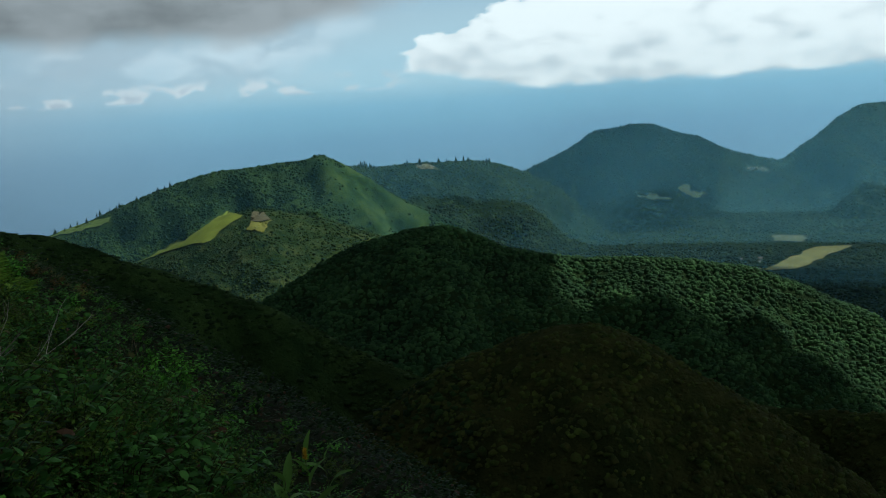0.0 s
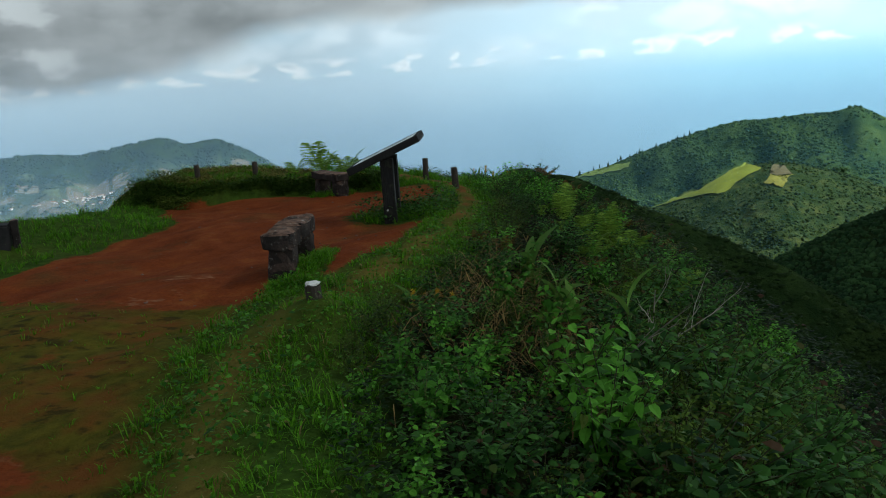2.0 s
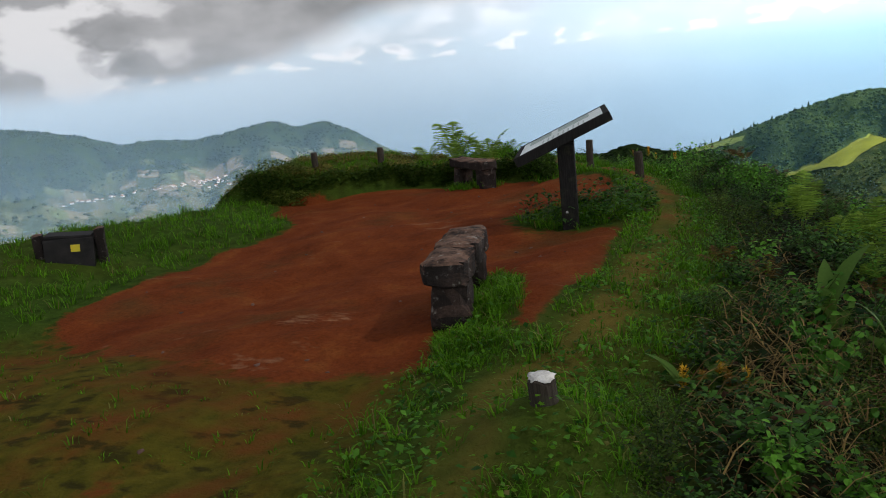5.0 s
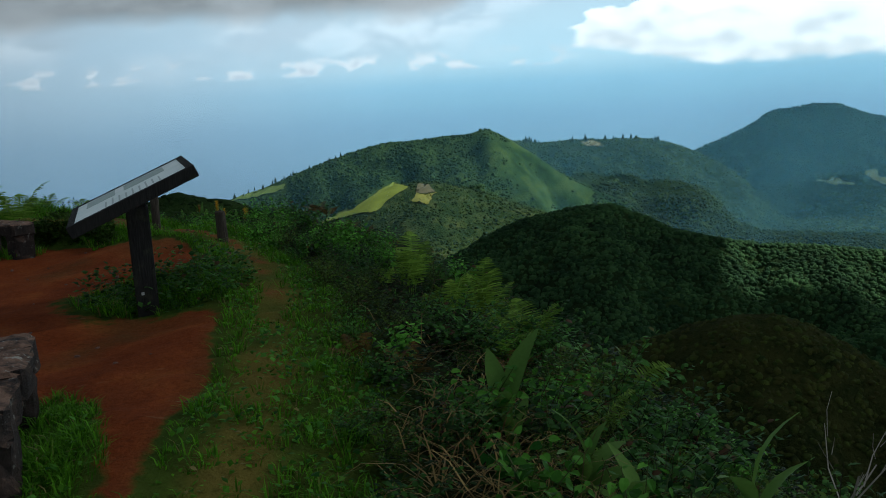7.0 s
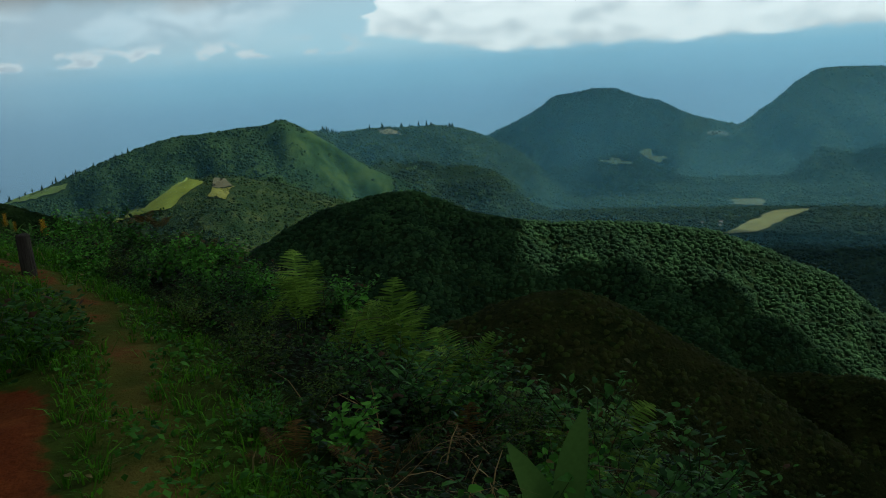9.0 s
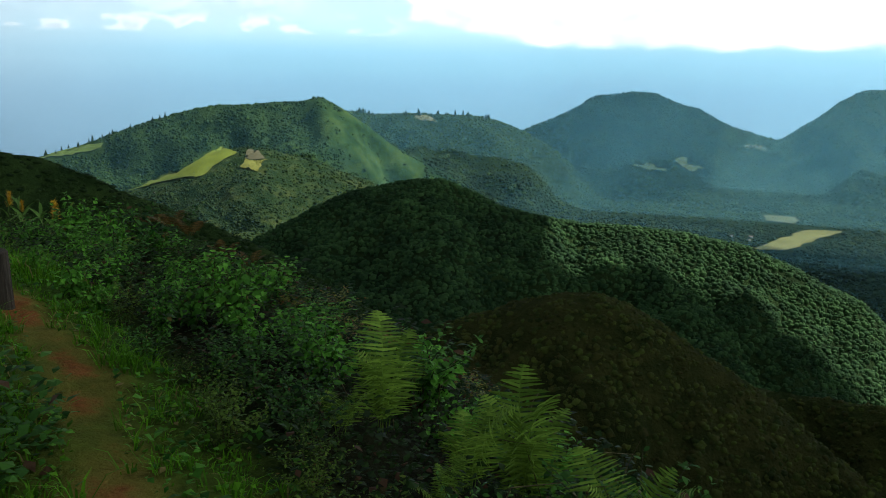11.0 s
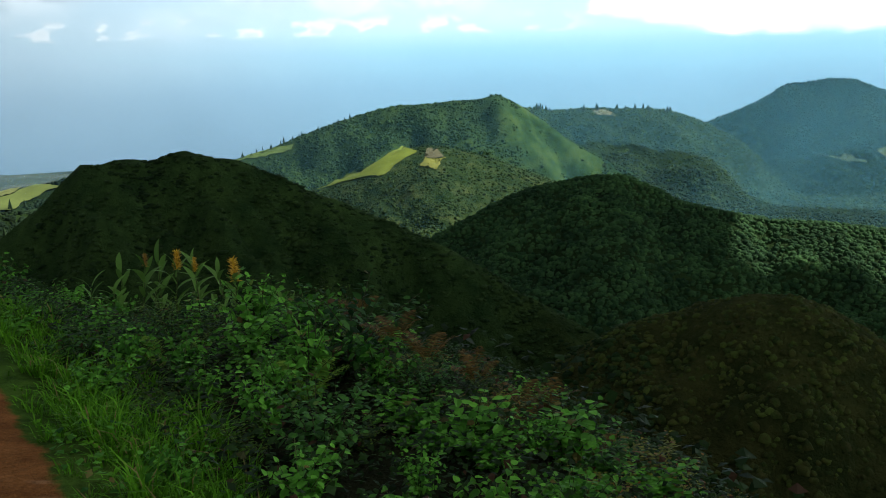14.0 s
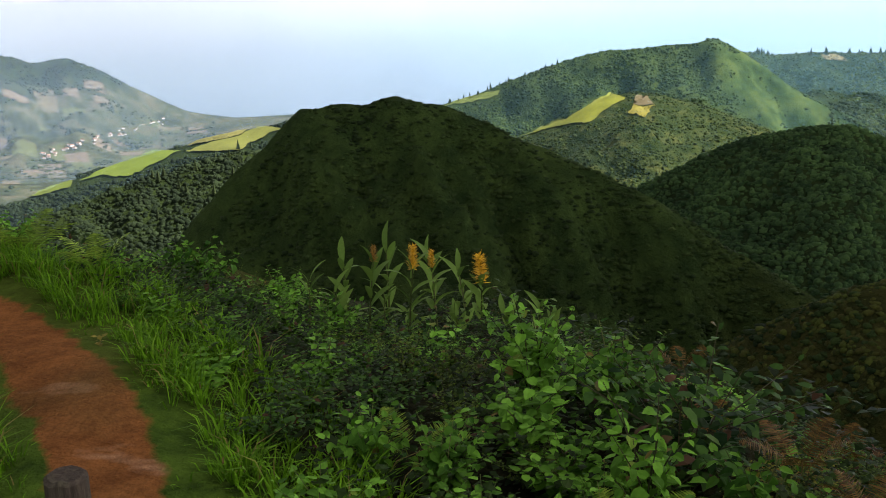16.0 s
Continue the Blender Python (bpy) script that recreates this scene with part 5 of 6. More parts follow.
def canopy(s, y):
    """Greatest height of the plants, s metres into the shrubs, fitted to the camera's view."""
    z = interp(s - 0.2 * step(y, 11.0, 12.4) * step(17.5 - y, 0, 1), [(0.0, 0.62), (0.5, 0.38), (1.0, 0.12), (1.5, -0.12), (2.0, -0.45), (3.0, -1.35), (4.0, -2.35), (5.0, -3.4)])
    z = z + 0.2 * step(y, 9.4, 11.0) * step(2.2 - s, 0, 0.8)
    z = z + 0.6 * np.exp(-((s - 2.5) / 0.8) ** 2) * step(y, 4.0, 6.0) * step(10.8 - y, 0, 1.2)
    return z + 0.35 * step(9.6 - y, 0, 1.6) + 0.4 * step(y, 15.0, 17.5) * step(s, 0.5, 1.5) - 0.2 * step(y, 17.5, 20) + 0.36 * step(s, 1.2, 2.0) * step(y, 14.2, 15.4) * step(17.6 - y, 0, 1)


def mesh_arrays(me):
    """Places and triangles of a mesh of triangles."""
    co, tri = np.zeros(len(me.vertices) * 3), np.zeros(len(me.loops), dtype=np.int32)
    me.vertices.foreach_get("co", co), me.loops.foreach_get("vertex_index", tri)
    return co.reshape(-1, 3), tri.reshape(-1, 3)


def plant_slope():
    rng = np.random.default_rng(11)
    px_, py_, size_ = [], [], []
    # zones: x, y, distance right of the edge, spacing, size, most
    for (x0, x1), (y0, y1), (s0, s1), gap, size, most in (((-7, 2), (0.5, 13.5), (0.02, 1.6), 0.25, 1.0, 620), ((-11, 0), (13.5, 20.5), (0.05, 4.6), 0.30, 1.05, 640),
                                                          ((-4, 5), (0.5, 13.5), (1.6, 5.4), 0.42, 1.3, 420), ((-3.2, 1.6), (4.6, 11), (1.3, 3.4), 0.33, 1.35, 190), ((-1, 4), (0.8, 5), (1.2, 3.3), 0.36, 1.1, 110), ((-2, 6), (-3, 0.5), (0.1, 2.8), 0.5, 1.1, 40), ((-12, -7.6), (16.2, 20), (-4, 0.0), 0.4, 1.0, 110), ((-6, -2), (14.6, 17.2), (1.3, 3.2), 0.36, 1.15, 60)):
        n = 6000
        x, y = rng.uniform(x0, x1, n), rng.uniform(y0, y1, n)
        s = border(x, y)
        ok = (s > s0) & (s < s1) & clear_of_trails(x, y, 0.3) & ~((np.abs(x + 3.2) < 0.55) & (np.abs(y - 11.6) < 0.6))
        ok &= (north(x, y) > 2.6) | (s > 0)
        x, y = x[ok], y[ok]
        keep = spaced(rng, x, y, np.full(len(x), gap))[:most]
        px_ += list(x[keep])
        py_ += list(y[keep])
        size_ += [size] * len(keep)
    x, y = np.array(px_), np.array(py_)
    s = border(x, y)
    kindv = fbm(x, y, 3.6, 3, 4.0)
    protos, placed, twigs, leaves = {}, {}, Heap(), {}
    for i in range(len(x)):
        px, py, k = float(x[i]), float(y[i]), float(kindv[i])
        u = rng.uniform()
        brown = (6.4 < py < 11.0) and s[i] < 2.6
        if (px + 2.65) ** 2 / 0.5 + (py - 7.5) ** 2 / 0.9 < 1 and u < 0.55:
            continue
        if 14.0 < py < 16.4 and 1.7 < s[i] < 3.4 and u < 0.6:
            kind = "golden" if u < 0.46 else "rust"
        elif s[i] > 1.5 and 4.5 < py < 10.8:
            kind = "heath" if u < 0.56 else "dark"
        elif 14.4 < py < 16.8 and s[i] < 0.75:
            kind = "dark" if u < 0.55 else "heath" if u < 0.76 else "broad" if u < 0.92 else "rust"
        elif brown:
            kind = "dark" if u < 0.5 else "heath" if u < 0.78 else "broad" if u < 0.94 else "rust"
        elif 11 < py < 12.6:
            kind = "dark" if u < 0.42 else "heath" if u < 0.78 else "broad"
        elif py > 11:
            kind = "broad" if u < 0.74 + 0.2 * k else "heath" if u < 0.9 else "dark"
        elif k > -0.15:
            kind = "broad" if u < 0.82 else "dark"
        elif k > -0.5:
            kind = "dark" if u < 0.6 else "heath" if u < 0.85 else "broad"
        else:
            kind = "heath" if u < 0.5 else "dark" if u < 0.84 else "rust"
        z = ground_at(px, py) - 0.03
        low = 0.40 + 0.60 * min(1.0, s[i] / 0.8) if s[i] > 0 else 0.7
        low = max(low, 1.25) if py > 15.3 and px > -6.6 else low
        sc = float(rng.uniform(0.78, 1.2)) * low * size_[i] * (1.35 if s[i] > 1.6 and (4.5 < py < 10.8 or 14.6 < py < 17.2) else 1.0)
        room = max(0.28, float(canopy(s[i], py)) - z) * float(rng.uniform(0.6, 1.05) * (1.18 if rng.uniform() < 0.12 else 1.0) * (0.8 if py > 17 else 1.0) * (1 + 0.3 * fbm(px, py, 1.7, 2, 7.0)))
        if py > 15.8 and abs(px + 5.0 + 0.236 * (py - 13.1)) < 0.6:  # lower along the camera's last sight line to the flowering lilies
            room *= 0.6
        if kind == "broad" and 13.5 < py < 16.2 and s[i] < 1.4:
            sc = min(sc, 0.72)
        if kind == "broad" and py < 5.5:
            sc = min(sc, 0.92)
        if px < -6.6 and py < 17.6:  # only low growth behind the bank
            room = min(room, 0.34)
        turn_ = pose(px, py, z, rng.uniform(-6, 6), rng.uniform(-6, 6), rng.uniform(0, 360))
        if kind == "rust":
            fern(px, py, z + 0.05, 5, float(rng.uniform(0.4, 0.6)), 36, int(px * 97 + py * 31), "withered rust-brown fern in the undergrowth", RUSTY)
            continue
        lst = {"broad": BROAD, "dark": DARKS, "heath": HEATH, "golden": GOLDEN}[kind]
        v = int(rng.integers(len(lst)))
        high = {"broad": (0.85, 1.05, 0.7, 0.95), "dark": (0.5, 0.65, 0.42), "heath": (0.6, 0.8, 0.95), "golden": (0.7, 0.9)}[kind][v]
        up = min(sc, room / high)
        wide = max(up, min(sc, 0.78))
        at = turn_ @ Matrix.Diagonal((wide, wide, up, 1))
        key = (kind, v)
        placed[kind] = placed.get(kind, 0) + 1
        if placed[kind] > 290:  # the furthest ones are joined
            for heap, me in zip((twigs, leaves.setdefault(kind, Heap())), lst[v]):
                heap.add(*mesh_arrays(me), at)
            continue
        if key in protos:
            copy_thing(protos[key], at)
            continue
        label = {"broad": "leafy green plant with broad heart-shaped leaves", "dark": "dark green bramble-like shrub on the slope", "heath": "small-leaved evergreen bush on the slope", "golden": "yellowing small-leaved shrub on the slope"}[kind]
        nm = {"broad": "leafy_plant", "dark": "bramble_shrub", "heath": "evergreen_bush", "golden": "yellowing_shrub"}[kind]
        protos[key] = make_thing(nm, label, "shrub", "plants on the slope", (("branchwork", lst[v][0]), ("foliage", lst[v][1])), at)
    for kind, heap in leaves.items():
        mat = {"broad": LEAF_BROAD, "dark": LEAF_DARK, "heath": LEAF_HEATH, "golden": LEAF_GOLD}[kind]
        tagged(new("shrubbery", heap.mesh("shrubbery", mat)), "dense green shrubs further down the slope", "shrubs", kind="stuff")
    if twigs.n:
        tagged(new("shrub_stems", twigs.mesh("shrub_stems", STEM_TWIG)), "thin stems of the shrubs down the slope", "stems", kind="stuff")


plant_slope()


def fern_size(x, y, top):
    """Scale of a fern whose steep fronds reach that height."""
    return (top - ground_at(x, y)) / 0.56


FERN_LABEL = "bright green fern with arching notched fronds"
for _i, (_x, _y, _n, _s, _st) in enumerate(((-3.40, 11.95, 6, fern_size(-3.40, 11.95, 0.24), 66), (-2.80, 11.75, 6, fern_size(-2.80, 11.75, 0.02), 67), (-3.62, 11.72, 6, fern_size(-3.62, 11.72, 0.15), 62), (-3.1, 11.6, 5, fern_size(-3.1, 11.6, 0.04), 62), (-2.5, 11.35, 6, fern_size(-2.5, 11.35, -0.14), 64), (-3.3, 11.25, 5, fern_size(-3.3, 11.25, -0.02), 58),
                                             (-2.9, 10.7, 5, 0.7, 40), (-2.45, 9.5, 5, 0.8, 40), (-2.2, 10.4, 6, 0.9, 42), (-8.65, 15.85, 7, 1.05, 52), (-8.2, 15.95, 7, 0.95, 50), (-9.1, 15.7, 5, 0.65, 46),
                                             (-2.9, 5.2, 4, 0.28, 35), (-1.25, 2.3, 4, 0.34, 38), (-7.9, 17.6, 5, 0.5, 45), (-8.6, 17.9, 6, 0.6, 45), (-5.7, 15.9, 5, 0.4, 36),
                                             (-1.6, 8.2, 6, 0.9, 42), (-1.9, 12.5, 5, 0.5, 40), (-4.9, 15.4, 5, 0.45, 36))):
    fern(_x, _y, ground_at(_x, _y) + 0.02, _n, _s, _st, 100 + _i, FERN_LABEL)

for _i, (_x, _y) in enumerate(((-4.7, 16.75), (-3.8, 17.6), (-3.95, 16.9), (-4.5, 17.5), (-4.2, 17.05), (-3.6, 17.2), (-4.0, 17.35), (-4.3, 15.35), (-4.05, 15.6), (-3.85, 15.3), (-4.45, 15.6))):
    _s = float(border(np.array([_x]), np.array([_y]))[0])
    fern(_x, _y, max(ground_at(_x, _y) + 0.03, float(canopy(_s, _y)) - 0.22), 5, 0.38 + 0.04 * (_i % 4), 34, 300 + _i, "withered rust-brown fern in the undergrowth", RUSTY)

for _i, (_x, _y, _top, _f) in enumerate(((-3.02, 8.58, 0.16, 0), (-2.8, 8.3, 0.06, 0), (-2.6, 8.0, -0.08, 0), (-3.52, 7.28, -0.04, 1), (-3.42, 7.34, -0.06, 1), (-6.18, 18.87, -0.18, 1), (-6.28, 18.40, -0.02, 1), (-6.62, 18.62, -0.04, 1), (-5.85, 18.75, -0.26, 1), (-3.6, 7.2, 0.0, 1), (-3.48, 7.18, -0.03, 1), (-3.38, 7.26, -0.06, 1),
                                          (-6.0, 19.1, -0.28, 0), (-6.5, 18.6, -0.32, 0), (-6.3, 19.3, -0.25, 0), (-6.9, 19.1, -0.25, 0), (-5.6, 18.5, -0.45, 0), (-6.05, 18.5, -0.40, 0), (-6.65, 19.3, -0.22, 0), (-5.9, 18.3, -0.50, 0), (-6.3, 18.4, -0.40, 0), (-5.5, 18.8, -0.45, 0), (-6.8, 18.6, -0.30, 0), (0.51, 7.81, -1.38, 1), (0.78, 7.95, -1.5, 0), (0.3, 7.65, -1.5, 0), (-5.35, 18.3, -0.55, 0), (-7.1, 18.8, -0.3, 0), (-2.1, 7.9, 0.0, 0))):
    _g = ground_at(_x, _y)
    ginger(_x, _y, _g - 0.02, max(0.05 if _x < -3.3 and _y < 7.5 else 0.2, _top - _g - (0.12 if _f else 0.1)), 40 + _i, _f, "ginger lily with long green leaves" + (" and a yellow flower spike" if _f else ""))


def grass_stuff():
    """Blades of grass on the strip, the banks and the turf."""
    rng = np.random.default_rng(21)
    hp_co, hp_tri, base = [], [], 0
    zones = [  # x range, y range, clumps, blade length, blades in a clump, accept
        ((-6.4, 1.2), (-2.5, 16), 11000, (0.02, 0.085), 8, lambda x, y: (border(x, y) > -0.95) & (border(x, y) < 0.25) & (soil_share(x, y) < 0.3)),
        ((-6.2, -4.4), (10.4, 15.5), 1100, (0.04, 0.11), 7, lambda x, y: (soil_share(x, y) < 0.3) & (border(x, y) < -0.5)),
        ((-10, -4), (13.8, 18.0), 3000, (0.05, 0.14), 9, lambda x, y: (trail(x, y, RIM_TRAIL, 0.6) > 0.1) & (trail(x, y, RIM_TRAIL, 0.24) < 0.15) & (north(x, y) > -0.4)),
        ((-12, -6), (13, 17), 1700, (0.03, 0.08), 7, lambda x, y: (north(x, y) > -0.05) & (north(x, y) < 1.8) & (x < -6.6) & (soil_share(x, y) < 0.2)),
        ((-12.5, -8.4), (4, 14), 3600, (0.03, 0.10), 7, lambda x, y: (west(x, y) > 0.1) & (soil_share(x, y) < 0.35)),
        ((-9, -0.5), (-1, 8), 1300, (0.015, 0.045), 6, lambda x, y: (worn_share(x, y) > 0.5) & (soil_share(x, y) < 0.3)),
        ((-5.4, -4.4), (6.9, 9.1), 620, (0.025, 0.085), 8, lambda x, y: disc(x, y, -4.96, 8.0, 0.21, 0.95, 0.28) > 0.45),
        ((-8.1, -7.1), (13.7, 14.6), 160, (0.04, 0.12), 8, lambda x, y: disc(x, y, -7.6, 14.05, 0.35, 0.3) > 0.5),
    ]
    for xr, yr, n, ln, blades, accept in zones:
        x, y = rng.uniform(*xr, n * 3), rng.uniform(*yr, n * 3)
        ok = accept(x, y)
        ok &= (fbm(x, y, 0.8, 3, 5.0) > -0.25) | (rng.uniform(0, 1, len(x)) < 0.3)
        ok &= np.maximum(trail(x, y, TREAD, 0.13), trail(x, y, STRIP_TRAIL, 0.13)) < rng.uniform(0.2, 1.2, len(x))
        x, y = x[ok][:n], y[ok][:n]
        x, y = np.repeat(x, blades), np.repeat(y, blades)
        m = len(x)
        a, rad = rng.uniform(0, 6.283, m), rng.uniform(0, 0.04, m)
        x, y = x + rad * np.cos(a), y + rad * np.sin(a)
        z = lookout(x, y) - 0.005
        h = rng.uniform(*ln, m) * np.clip(1.0 + 0.7 * fbm(x, y, 0.9, 3, 5.0), 0.45, 1.9)
        lean = rng.uniform(0.3, 1.3, m) * h
        w = rng.uniform(0.0018, 0.0042, m) * (1 + 2.0 * h)
        ox, oy = np.cos(a) * lean, np.sin(a) * lean
        tx, ty = -np.sin(a) * w, np.cos(a) * w
        v = np.stack([np.stack([x - tx, y - ty, z], -1), np.stack([x + tx, y + ty, z], -1),
                      np.stack([x - 0.7 * tx + 0.35 * ox, y - 0.7 * ty + 0.35 * oy, z + 0.62 * h], -1), np.stack([x + 0.7 * tx + 0.35 * ox, y + 0.7 * ty + 0.35 * oy, z + 0.62 * h], -1),
                      np.stack([x + ox, y + oy, z + 0.8 * h], -1)], 1)
        t = np.array([(0, 1, 3), (0, 3, 2), (2, 3, 4)])
        hp_co.append(v.reshape(-1, 3))
        hp_tri.append((t[None] + (np.arange(m) * 5)[:, None, None]).reshape(-1, 3) + base)
        base += 5 * m
    me = joined_mesh("grass", np.concatenate(hp_co), np.concatenate(hp_tri))
    me.materials.append(GRASS)
    tagged(new("grass", me), "uneven green grass along the rim and banks", "grass", kind="stuff")


grass_stuff()


def leaf_litter(name, label, n, xr, yr, accept, size, lift, mat, seed):
    """Low leaves that fill the gaps between the plants."""
    rng = np.random.default_rng(seed)
    x, y = rng.uniform(*xr, n * 3), rng.uniform(*yr, n * 3)
    ok = accept(x, y)
    x, y = x[ok][:n], y[ok][:n]
    m = len(x)
    z = lookout(x, y) + rng.uniform(0, 1, m) ** 1.5 * lift
    L = rng.uniform(*size, m)
    a, up = rng.uniform(0, 6.283, m), rng.uniform(-0.3, 0.9, m)
    fx, fy, fz = np.cos(a) * np.cos(up), np.sin(a) * np.cos(up), np.sin(up)
    sx, sy = -np.sin(a), np.cos(a)
    w = L * rng.uniform(0.28, 0.42, m)
    roll = rng.uniform(-0.4, 0.4, m) * w
    v = np.stack([np.stack([x, y, z], -1),
                  np.stack([x + fx * 0.45 * L + sx * w, y + fy * 0.45 * L + sy * w, z + fz * 0.45 * L + roll + 0.1 * w], -1),
                  np.stack([x + fx * 0.45 * L - sx * w, y + fy * 0.45 * L - sy * w, z + fz * 0.45 * L - roll + 0.1 * w], -1),
                  np.stack([x + fx * L, y + fy * L, z + fz * L - 0.15 * L], -1)], 1)
    t = np.array([(0, 1, 2), (1, 3, 2)])
    me = joined_mesh(name, v.reshape(-1, 3), (t[None] + (np.arange(m) * 4)[:, None, None]).reshape(-1, 3))
    me.materials.append(mat)
    tagged(new(name, me), label, "undergrowth", kind="stuff")


leaf_litter("undergrowth", "low leafy undergrowth, coloured dark like shade between the shrubs", 78000, (-9.5, 3), (-1, 20.5),
            lambda x, y: ((border(x, y) > -0.05) & (border(x, y) < 3.7)) & clear_of_trails(x, y, 0.4), (0.022, 0.05), 0.22, LEAF_SHADED, 31)


def bank_hedge():
    """Clipped-looking dark growth that clothes the bank's upright face."""
    rng = np.random.default_rng(32)
    n = 13000
    x = rng.uniform(-11.05, -6.4, n)
    high = 0.33 + 0.12 * step(-x, 9.3, 10.4) + 0.05 * fbm(x, x * 0, 0.9, 2, 3.0)
    y = interp(x, NORTH) + rng.normal(0.02, 0.05, n) + 0.03 * fbm(x, x * 0, 0.5, 2)
    z = lookout(x, interp(x, NORTH) - 0.12) + rng.uniform(0, 1, n) * high
    a, up, ln = rng.uniform(0, 6.283, n), rng.uniform(-0.5, 0.9, n), rng.uniform(0.025, 0.06, n)
    f = np.stack([np.cos(a) * np.cos(up), np.sin(a) * np.cos(up), np.sin(up)], -1) * ln[:, None]
    w = np.stack([-np.sin(a), np.cos(a), rng.uniform(-0.5, 0.5, n)], -1) * (0.33 * ln)[:, None]
    p = np.stack([x, y, z], -1)
    v = np.stack([p, p + 0.45 * f + w, p + 0.45 * f - w, p + f], 1)
    t = np.array([(0, 1, 2), (1, 3, 2)])
    me = joined_mesh("bank_hedge", v.reshape(-1, 3), (t[None] + (np.arange(n) * 4)[:, None, None]).reshape(-1, 3))
    me.materials.append(leaf_mat("hedge_leaf", (0.022, 0.058, 0.008), (0.075, 0.135, 0.018)))
    tagged(new("bank_hedge", me), "dense dark green growth on the bank's face", "undergrowth", kind="stuff")


bank_hedge()
leaf_litter("dry_turf", "withered olive-brown turf on top of the bank", 34000, (-11.5, -6.2), (13, 16.5),
            lambda x, y: (north(x, y) > 0.05) & (north(x, y) < 1.5) & (x < -7.2) & (soil_share(x, y) < 0.2) & (fbm(x, y, 1.6, 2, 6.0) > -0.35), (0.018, 0.042), 0.035,
            leaf_mat("withered_turf", (0.075, 0.090, 0.014), (0.23, 0.190, 0.042), trans=0.2), 36)
leaf_litter("end_bush", "round olive-green bush at the end of the bank", 5200, (-11.4, -10.0), (13.2, 14.5), lambda x, y: disc(x, y, -10.6, 13.95, 0.34, 0.3) > 0.5, (0.02, 0.05), 0.22,
            leaf_mat("end_bush_leaf", (0.045, 0.085, 0.012), (0.16, 0.20, 0.035)), 37)
leaf_litter("clover", "low leafy weeds among the grass", 16000, (-6.2, 1.0), (-2, 14.5),
            lambda x, y: (border(x, y) > -0.9) & (border(x, y) < 0.4) & (soil_share(x, y) < 0.25) & (fbm(x, y, 1.8, 2, 9.0) > -0.1), (0.02, 0.05), 0.10, LEAF_BROAD, 33)
leaf_litter("lawn", "short leafy growth in the lookout's grass", 14000, (-6.4, 1.2), (-2, 15),
            lambda x, y: (border(x, y) > -1.0) & (border(x, y) < 0.2) & (soil_share(x, y) < 0.3), (0.015, 0.04), 0.07, GRASS, 38)
leaf_litter("weeds", "leafy weeds round the board's feet", 1500, (-6.2, -4.4), (10.5, 12.3), lambda x, y: disc(x, y, -5.25, 11.4, 0.6, 0.55) > 0.5, (0.03, 0.07), 0.22, LEAF_DARK, 34)


def dry_stalks():
    rng = random.Random(4)
    hp = Heap()
    for _ in range(210):
        x, y = rng.uniform(-4.6, -1.2), rng.uniform(4.5, 12.5)
        s = float(side(np.array([x]), np.array([y]))[0])
        if not 0.0 < s < 2.6:
            continue
        z = ground_at(x, y)
        a, ln = rng.uniform(0, 6.28), rng.uniform(0.25, 0.6)
        bend = rng.uniform(0.2, 0.9)
        p = Vector((x, y, z))
        q = p + Vector((math.cos(a) * ln * bend * 0.4, math.sin(a) * ln * bend * 0.4, ln * 0.7))
        r = q + Vector((math.cos(a) * ln * bend * 0.5, math.sin(a) * ln * bend * 0.5, ln * (0.35 - 0.5 * bend)))
        hp.add(*rod(p, q, 0.003, 0.0024)), hp.add(*rod(q, r, 0.0024, 0.0012))
    me = hp.mesh("dry_stalks", STRAW)
    tagged(new("dry_stalks", me), "withered straw-coloured stalks in the brambles", "dry stalks", kind="stuff")


# the same darkened leaves carry painted shade on down the slope
leaf_litter("scrubland", "dense scrub below the shrubs, darkened like shade", 26000, (-6, 14), (-6, 24), lambda x, y: (border(x, y) > 3.4) & (border(x, y) < 9.5), (0.06, 0.13), 0.45, LEAF_SHADED, 35)
dry_stalks()


def withered_patch():
    """Bent brown blades and dead fern in the gap of the shrubs."""
    rng = random.Random(14)
    hp = Heap()
    for _ in range(1300):
        x, y = rng.gauss(-2.95, 0.5), rng.gauss(7.7, 0.9)
        b = float(border(np.array([x]), np.array([y]))[0])
        if b < 0.25:
            continue
        z = ground_at(x, y) + rng.uniform(0, 0.15)
        a, ln, w = rng.uniform(0, 6.28), rng.uniform(0.2, 0.5), rng.uniform(0.002, 0.005)
        co = []
        for j in range(4):
            u = j / 3
            out, up = ln * 0.75 * u, ln * (0.9 * u - 0.75 * u * u)
            c = Vector((x + math.cos(a) * out, y + math.sin(a) * out, z + up))
            t = Vector((-math.sin(a), math.cos(a), 0)) * w * (1 - 0.85 * u)
            co += [(c - t)[:], (c + t)[:]]
        hp.add(co, [(0, 1, 3), (0, 3, 2), (2, 3, 5), (2, 5, 4), (4, 5, 7), (4, 7, 6)])
    me = hp.mesh("withered_grass", leaf_mat("withered_blade", (0.085, 0.050, 0.018), (0.30, 0.205, 0.075), trans=0.25))
    tagged(new("withered_grass", me), "bent withered brown grass among the shrubs", "dry grass", kind="stuff")


withered_patch()


